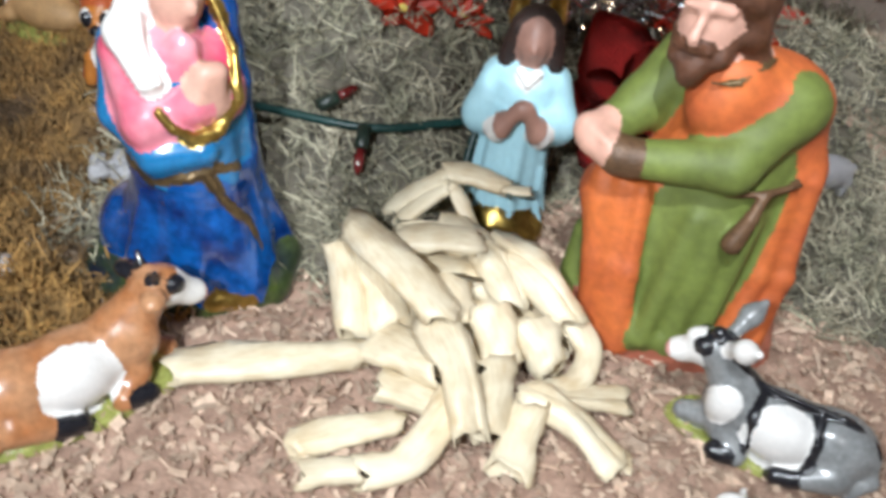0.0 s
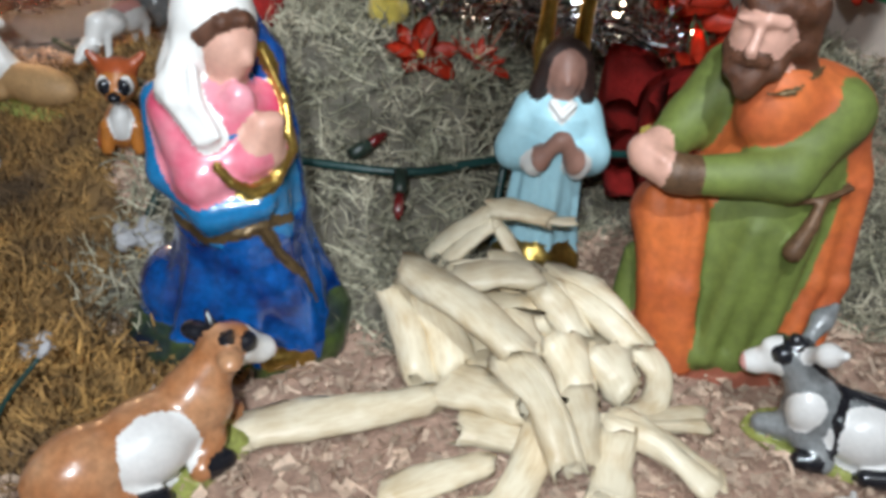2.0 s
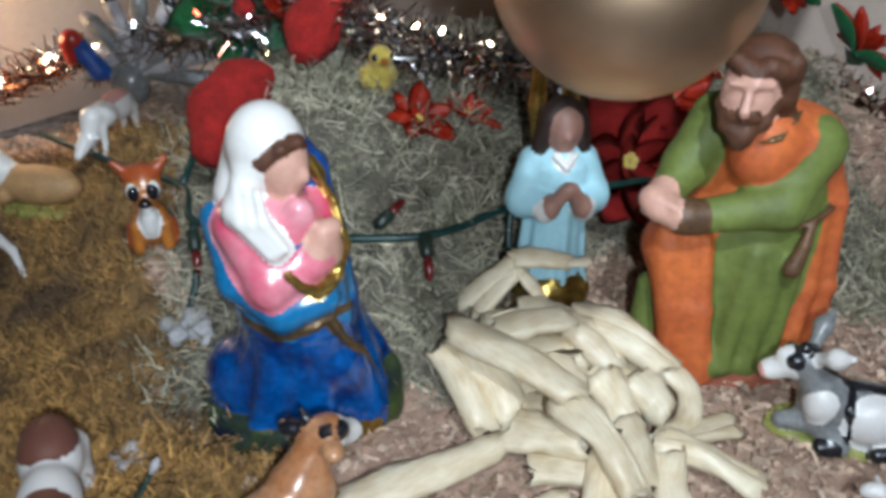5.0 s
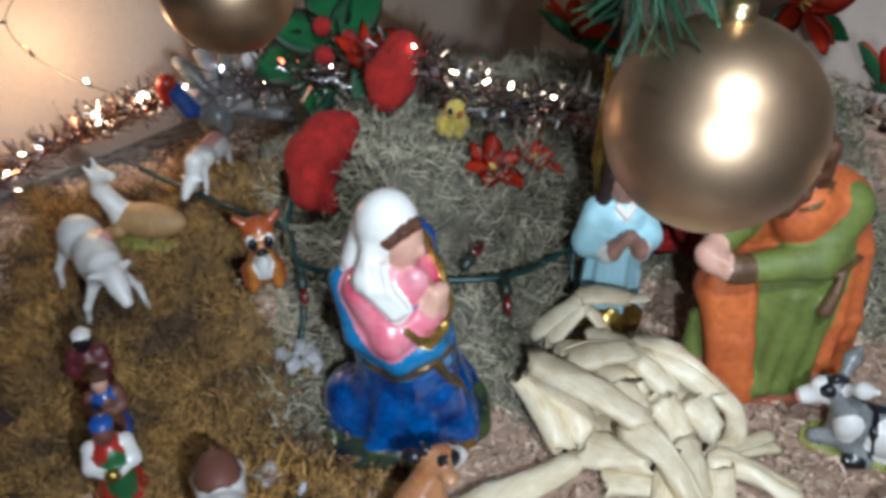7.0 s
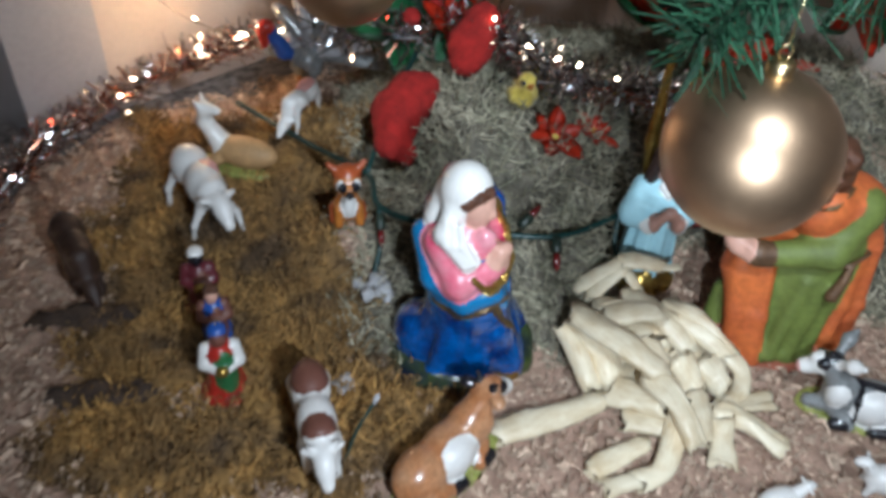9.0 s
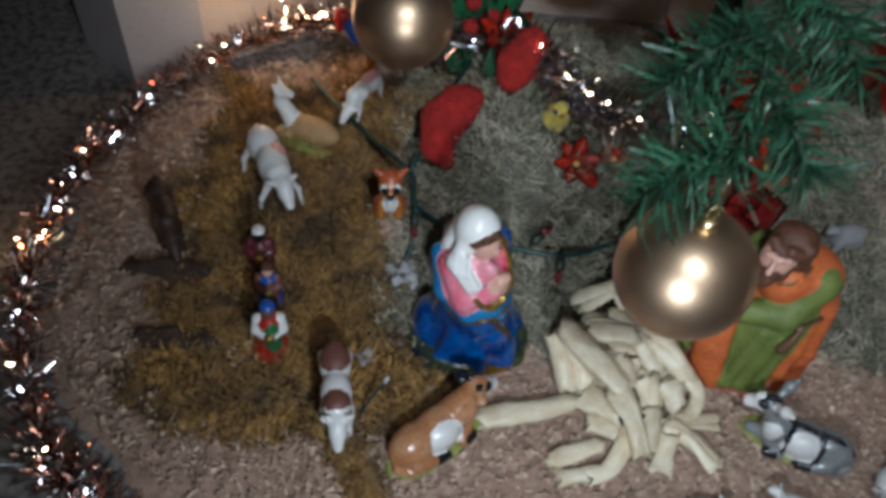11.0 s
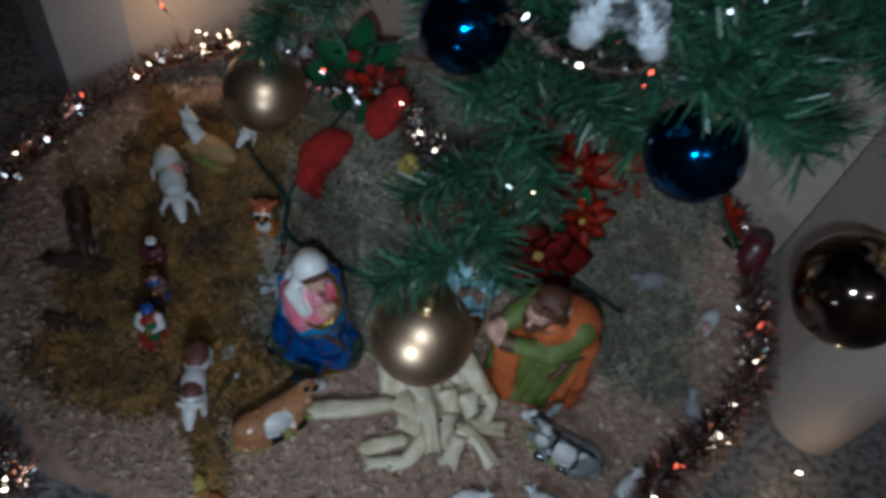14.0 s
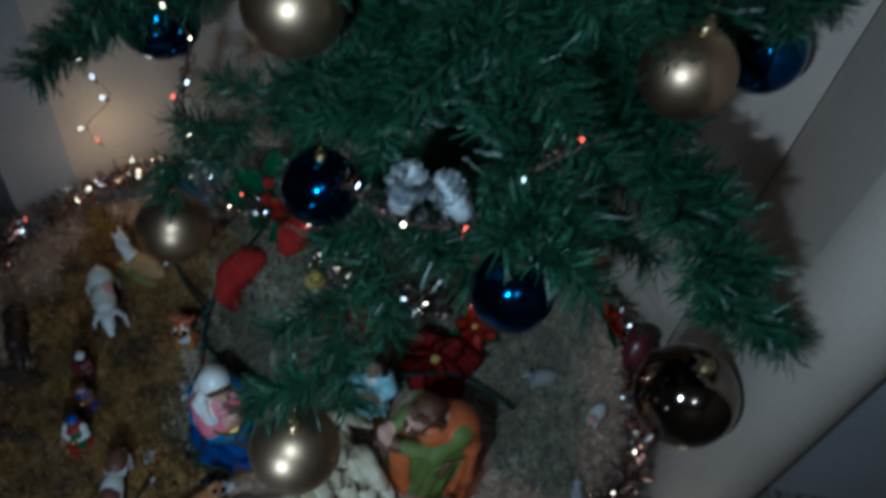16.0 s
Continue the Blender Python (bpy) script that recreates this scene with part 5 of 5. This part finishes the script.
# ---------------------------------------------------------------- string lights
def bulb_set(points, bulbs, label, seed):
    thing = tagged(new("string_light"), label, "string light", group="strings of lights")
    path = smooth_path(points, 8)
    part("cable", tube_bm(path, 0.0008, 6), THINWIRE, thing)
    r = random.Random(seed)
    for k in bulbs:
        k = min(max(k + r.uniform(-0.018, 0.018), 0), 1)
        p = Vector(path[min(int(k * (len(path) - 1)), len(path) - 1)])
        d = Vector((r.uniform(-1, 1), r.uniform(-1, 0.2), r.uniform(0.1, 1))).normalized()
        part("socket", tube_bm([p, p + d * 0.010], [0.0022, 0.0025], 8), SOCKET, thing)
        part("bulb", tube_bm([p + d * 0.0101, p + d * 0.013, p + d * 0.016, p + d * 0.0175], [0.0013, 0.0016, 0.0013, 0.0005], 8), r.choice((BULB, BULB, BULBWHITE, BULBRED)), thing, "small glowing bulb")
    return thing


cable = tagged(new("light_cable"), "dark green string light cable with unlit bulbs draped on moss", "string light")
for pts in ([(-0.30, 0.93, 0.05), (-0.19, 0.79, 0.075), (-0.125, 0.72, 0.085), (-0.112, 0.665, 0.082), (-0.06, 0.628, 0.085), (0.02, 0.606, 0.088), (0.09, 0.604, 0.088), (0.165, 0.640, 0.088), (0.26, 0.668, 0.085), (0.34, 0.69, 0.07), (0.45, 0.66, 0.04)],
            [(-0.112, 0.665, 0.080), (-0.112, 0.635, 0.045), (-0.118, 0.615, 0.026)],
            [(-0.125, 0.72, 0.085), (-0.10, 0.80, 0.12), (-0.06, 0.89, 0.15)], [(0.166, 0.66, 0.085), (0.160, 0.64, 0.05), (0.162, 0.62, 0.03)]):
    part("cable", tube_bm(smooth_path([(x, y, max(z, ground(x, y) + 0.010)) for x, y, z in pts], 8), 0.0034, 8), CABLE, cable)
for x, y, z, dx, dy in ((0.078, 0.600, 0.090, 0.0, -0.5), (-0.112, 0.655, 0.078, 0.05, -0.4), (0.04, 0.612, 0.094, 0.6, 0.6), (0.21, 0.66, 0.085, 0.3, -0.3)):
    p = Vector((x, y, max(z, ground(x, y) + 0.014)))
    d = Vector((dx, dy, -0.55 if dy < 0 else 0.2)).normalized()
    part("socket", tube_bm([p, p + d * 0.016, p + d * 0.018], [0.0052, 0.0058, 0.0048], 10), SOCKET, cable)
    part("bulb", tube_bm([p + d * 0.0181, p + d * 0.026, p + d * 0.034, p + d * 0.038], [0.0036, 0.0042, 0.0034, 0.001], 10), REDBULB, cable, "unlit dark red bulb")

LEFT_RIM = [(-0.36, 0.215, 0.012), (-0.415, 0.262, 0.016), (-0.475, 0.300, 0.018), (-0.555, 0.430, 0.02), (-0.592, 0.550, 0.02), (-0.592, 0.680, 0.02), (-0.560, 0.800, 0.025), (-0.510, 0.900, 0.03), (-0.430, 0.995, 0.04), (-0.34, 1.035, 0.06), (-0.25, 1.02, 0.10)]
BACK = [(-0.25, 1.02, 0.10), (-0.14, 0.965, 0.14), (-0.06, 0.915, 0.16), (0.02, 0.885, 0.19), (0.06, 0.835, 0.185), (0.10, 0.790, 0.175), (0.17, 0.775, 0.17), (0.25, 0.775, 0.16), (0.33, 0.80, 0.14)]
RIGHT_RIM = [(0.640, 0.900, 0.05), (0.665, 0.800, 0.04), (0.683, 0.700, 0.03), (0.672, 0.600, 0.025), (0.630, 0.520, 0.02), (0.570, 0.455, 0.02), (0.515, 0.395, 0.016), (0.46, 0.31, 0.016)]


def tinsel(points, count, reach, label, seed, copper=0.0):
    thing = tagged(new("tinsel_garland"), label, "garland", group="tinsel garlands")
    path = smooth_path(points, 10)
    part("core", tube_bm(path, 0.0008, 6), TINSELRED, thing)
    r = np.random.default_rng(seed)
    t = r.uniform(0, len(path) - 1.001, count)
    i = t.astype(int)
    p0 = path[i] * (1 - (t - i))[:, None] + path[i + 1] * (t - i)[:, None]
    d = unit(r.normal(size=(count, 3)))
    d[:, 2] = np.abs(d[:, 2]) * np.where(p0[:, 2] < 0.1, 1, np.sign(r.normal(size=count)))
    L = r.uniform(0.4, 1.0, count)[:, None] * reach
    p1 = p0 + d * L * 0.55 + r.normal(0, 0.002, (count, 3))
    p2 = p0 + d * L + r.normal(0, 0.006, (count, 3))
    v, q = ribbons(np.stack([p0, p1, p2], 1), np.full((count, 3), 0.0021), r)
    idx = np.repeat((r.random(count) < copper).astype(int), 2)
    strands = soup("fringe", v, q, [TINSEL, TINSELRED], thing, index=idx)
    strands["kind"] = "stuff"
    return thing


tinsel(LEFT_RIM, 3600, 0.044, "silver and copper tinsel garland edging the sawdust", 1, 0.34)
tinsel(BACK, 3000, 0.042, "silver tinsel garland behind the moss hill", 2, 0.1)
tinsel(RIGHT_RIM, 3000, 0.046, "silver tinsel garland along the wall side of the display", 3, 0.25)
bulb_set([(x, y, z + 0.012) for x, y, z in LEFT_RIM], [k / 23 for k in range(24)], "string of small warm lights in the tinsel", 4)
bulb_set([(x, y - 0.012, z + 0.016) for x, y, z in BACK], [k / 12 for k in range(13)], "string of small warm lights behind the hill", 6)
bulb_set([(-0.30, 1.03, 0.09), (-0.38, 1.00, 0.15), (-0.42, 0.99, 0.22), (-0.37, 1.01, 0.29), (-0.40, 1.0, 0.36), (-0.36, 1.02, 0.44)], [k / 7 for k in range(8)], "string of small warm lights against the wall", 9)
bulb_set([(0.668, 0.64, 0.05), (0.69, 0.56, 0.03), (0.715, 0.50, 0.012), (0.731, 0.452, 0.010), (0.70, 0.40, 0.006)], [0.72], "white light lead running from the tinsel over the floor", 12)
bulb_set([(x, y, z + 0.02) for x, y, z in RIGHT_RIM], [0.08, 0.3, 0.42, 0.55, 0.66, 0.8, 0.93], "string of small warm lights in the tinsel", 14)

# brown post beside the wall
bm = tube_bm([(0.668, 0.80, FLOOR_Z), (0.667, 0.802, 0.05), (0.664, 0.81, 0.115)], [0.030, 0.027, 0.022], 14)
tagged(part("stump_figure", bm, MAROON), "dark reddish brown rounded stump beside the tinsel", "stump")


# ---------------------------------------------------------------- the artificial tree
tree = tagged(new("christmas_tree"), "artificial green pine tree hung with gold and blue baubles", "tree")
POLE = Vector((0.30, 0.985, 0))
part("pole", tube_bm([(POLE.x, POLE.y, FLOOR_Z + 0.004), (POLE.x, POLE.y, 0.9), (POLE.x, POLE.y, 1.75)], [0.020, 0.018, 0.012], 14), TRUNK, tree, "black metal pole")
for k in range(3):
    a = radians(k * 120 + 95)
    part("foot", tube_bm([(POLE.x, POLE.y, 0.12), (POLE.x + 0.08 * math.cos(a), POLE.y + 0.08 * math.sin(a), 0.05), (POLE.x + 0.20 * math.cos(a), POLE.y + 0.20 * math.sin(a), FLOOR_Z + 0.010)], 0.010, 8), TRUNK, tree)
tree_rng = np.random.default_rng(21)


def needles(path, count, length, r):
    t = r.uniform(0, len(path) - 1.001, count)
    i = t.astype(int)
    f = (t - i)[:, None]
    p0 = path[i] * (1 - f) + path[i + 1] * f
    along = unit(path[i + 1] - path[i])
    out = unit(np.cross(along, r.normal(size=(count, 3))))
    d = unit(out + along * r.uniform(0.25, 1.0, count)[:, None])
    L = r.uniform(0.7, 1.15, count)[:, None] * length
    bend = r.normal(0, 0.12, (count, 3))
    return np.stack([p0, p0 + d * L * 0.5, p0 + unit(d + bend) * L], 1)


def branch(tip, root_z, twigs=9, spread=0.13, density=1.0, droop=0.04):
    tip = np.array(tip, float)
    root = np.array([POLE.x, POLE.y, root_z])
    mid1, mid2 = root * 0.66 + tip * 0.34 + [0, 0, droop * 0.7], root * 0.3 + tip * 0.7 + [0, 0, droop]
    path = smooth_path([root, mid1, mid2, tip], 8)
    bm = tube_bm(path, [0.0045 - 0.0025 * k / (len(path) - 1) for k in range(len(path))], 6)
    allp = [needles(path[6:], int(560 * density), 0.048, tree_rng)]
    for k in range(twigs):
        f = 0.22 + 0.74 * k / max(twigs - 1, 1)
        i = int(f * (len(path) - 1))
        p = path[i]
        along = unit(path[min(i + 1, len(path) - 1)] - path[i - 1])
        side = unit(np.cross(along, [0, 0, 1.0])) * (1 if k % 2 else -1)
        d = unit(along * 0.75 + side * 0.9 + np.array([0, 0, tree_rng.uniform(-0.25, 0.35)]))
        L = spread * tree_rng.uniform(0.75, 1.15) * (1.15 - 0.45 * f)
        twig = smooth_path([p, p + d * L * 0.5 + [0, 0, 0.006], p + d * L + along * L * 0.15], 5)
        tube_bm(twig, 0.0018, 5, bm)
        allp.append(needles(twig, int(250 * density), 0.045, tree_rng))
    stem = part("branch", bm, STEM, tree)
    paths = np.concatenate(allp)
    w = np.tile(np.array([0.0023, 0.0022, 0.0011]), (len(paths), 1))
    v, q = ribbons(paths, w, tree_rng)
    leaf = soup("foliage", v, q, NEEDLE, stem)
    leaf["kind"] = "stuff"


# lower tier, over the display
branch((0.134, 0.391, 0.455), 0.62, 10, 0.10, 0.9)
branch((-0.140, 0.735, 0.440), 0.60, 9, 0.10, 0.6)
branch((0.372, 0.500, 0.655), 0.72, 11, 0.095, 1.1)
branch((0.635, 0.500, 0.600), 0.70, 15, 0.075, 1.3)
branch((-0.310, 0.800, 0.575), 0.80, 13, 0.085, 1.1)
branch((0.130, 0.655, 0.662), 0.74, 10, 0.10, 1.0)
branch((0.470, 0.640, 0.560), 0.62, 9, 0.14, 1.0)
branch((0.250, 0.600, 0.545), 0.60, 9, 0.14, 1.0)
branch((0.050, 0.760, 0.560), 0.66, 9, 0.14, 0.9)
# middle tier
branch((-0.190, 0.800, 0.720), 0.88, 11, 0.13, 0.9)
branch((0.055, 0.735, 0.875), 0.97, 10, 0.15, 1.0)
branch((0.300, 0.680, 0.760), 0.88, 11, 0.15, 1.1)
branch((0.500, 0.765, 0.830), 0.95, 10, 0.14, 1.0)
branch((0.650, 0.860, 0.790), 0.92, 9, 0.12, 1.0)
branch((0.160, 0.740, 0.720), 0.82, 9, 0.14, 1.0)
branch((0.420, 0.760, 0.700), 0.82, 9, 0.14, 1.0)
# upper tier
branch((0.180, 0.740, 1.000), 1.10, 8, 0.13, 0.8)
branch((0.380, 0.780, 1.020), 1.12, 8, 0.13, 0.8)
branch((0.020, 0.860, 0.980), 1.08, 8, 0.13, 0.8)


def bauble(at, radius, material, label):
    thing = tagged(new("bauble"), label, "bauble", group="baubles on the tree")
    thing.matrix_world = pose(*at)
    prof = [(max(radius * math.sin(math.pi * k / 28), 0.0004), -radius * math.cos(math.pi * k / 28)) for k in range(29)]
    part("ball", lathe_bm(prof, 48), material, thing)
    c = radius * 0.15
    part("cap", lathe_bm([(c, radius * 0.975), (c * 1.05, radius * 1.0), (c, radius * 1.14), (c * 0.7, radius * 1.17)], 18), CAPMETAL, thing, "crimped metal cap")
    part("loop", tube_bm([(c * 0.5 * math.cos(a), 0, radius * 1.17 + c * 0.5 + c * 0.6 * math.sin(a)) for a in [radians(k * 30 - 80) for k in range(12)]], 0.0006, 5), CAPMETAL, thing)
    part("thread", tube_bm([(0, 0, radius * 1.17 + c), (0.001, 0.002, radius * 1.17 + c + 0.03)], 0.0005, 5), CAPMETAL, thing)
    return thing


GOLDBALL = "matt gold bauble hanging from a pine branch"
BLUEBALL = "shiny dark blue bauble hanging from a pine branch"
bauble((0.126, 0.374, 0.363), 0.058, BALLGOLD, GOLDBALL)
bauble((-0.143, 0.703, 0.343), 0.056, BALLGOLD, GOLDBALL)
bauble((0.106, 0.604, 0.602), 0.049, BALLBLUE, BLUEBALL)
bauble((0.354, 0.512, 0.584), 0.051, BALLBLUE, BLUEBALL)
bauble((0.637, 0.542, 0.375), 0.073, BALLBRONZE, "large shiny bronze bauble hanging in front of the wall")
bauble((0.060, 0.672, 0.806), 0.057, BALLGOLD, GOLDBALL)
bauble((-0.173, 0.842, 0.622), 0.058, BALLBLUE, BLUEBALL)
bauble((0.502, 0.708, 0.786), 0.056, BALLGOLD, GOLDBALL)
bauble((0.641, 0.879, 0.716), 0.058, BALLBLUE, BLUEBALL)


def pine_cone(at, size, rx, rz, label):
    thing = tagged(new("pine_cone"), label, "pine cone", group="frosted pine cones")
    thing.matrix_world = pose(*at, rx, 0, rz)
    part("core", lathe_bm([(0.001, -size), (size * 0.32, -size * 0.6), (size * 0.34, size * 0.2), (0.001, size)], 12), CONE, thing)
    me = None
    for k in range(60):
        f = k / 59
        a = k * 2.39996
        z = size * (-0.85 + 1.75 * f)
        s = size * (0.62 * math.sin(math.pi * (0.12 + 0.80 * f)) + 0.12)
        if me is None:
            ob = part("scale", petal_bm(1.0, 0.75, 0.35, 0, 0.09), CONE, thing)
            me = ob.data
        else:
            ob = new("scale", me)
            ob.parent = thing
        ob.matrix_local = pose(0, 0, z, 0, -25, math.degrees(a)) @ Matrix.Diagonal((s, s, s, 1))
    return thing


pine_cone((0.214, 0.518, 0.712), 0.045, 18, 20, "white frosted pine cone tied on a branch")
pine_cone((0.268, 0.530, 0.700), 0.042, 30, -60, "white frosted pine cone tied on a branch")
tinsel([(0.14, 0.57, 0.66), (0.20, 0.545, 0.645), (0.28, 0.555, 0.64), (0.34, 0.59, 0.70), (0.40, 0.62, 0.75)], 420, 0.022, "thin silver tinsel looped over a branch", 8, 0.1)
tinsel([(-0.16, 0.80, 0.70), (-0.13, 0.82, 0.60), (-0.14, 0.80, 0.50), (-0.12, 0.79, 0.42)], 260, 0.018, "thin silver tinsel hanging from a branch", 10, 0.3)
bulb_set([(-0.16, 0.79, 0.72), (-0.12, 0.81, 0.62), (-0.14, 0.79, 0.52), (-0.11, 0.78, 0.43)], [0.05, 0.2, 0.36, 0.55, 0.7, 0.9], "string of small lights hanging down the tree", 18)
bulb_set([(0.14, 0.56, 0.665), (0.20, 0.535, 0.65), (0.28, 0.545, 0.645), (0.34, 0.58, 0.705), (0.42, 0.61, 0.76)], [0.05, 0.3, 0.55, 0.75, 0.95], "string of small lights looped over the branches", 20)

twig = tagged(new("wire_twig"), "thin dark green wire twig with a pale tip", "twig")
part("wire", tube_bm(smooth_path([(-0.150, 0.385, 0.004), (-0.138, 0.40, 0.03), (-0.122, 0.415, 0.050)], 6), 0.0016, 6), CABLE, twig)
part("tip", tube_bm([(-0.1222, 0.4148, 0.0498), (-0.119, 0.418, 0.055), (-0.117, 0.420, 0.058)], [0.0018, 0.0032, 0.001], 8), PEBBLE, twig, "pale bud")
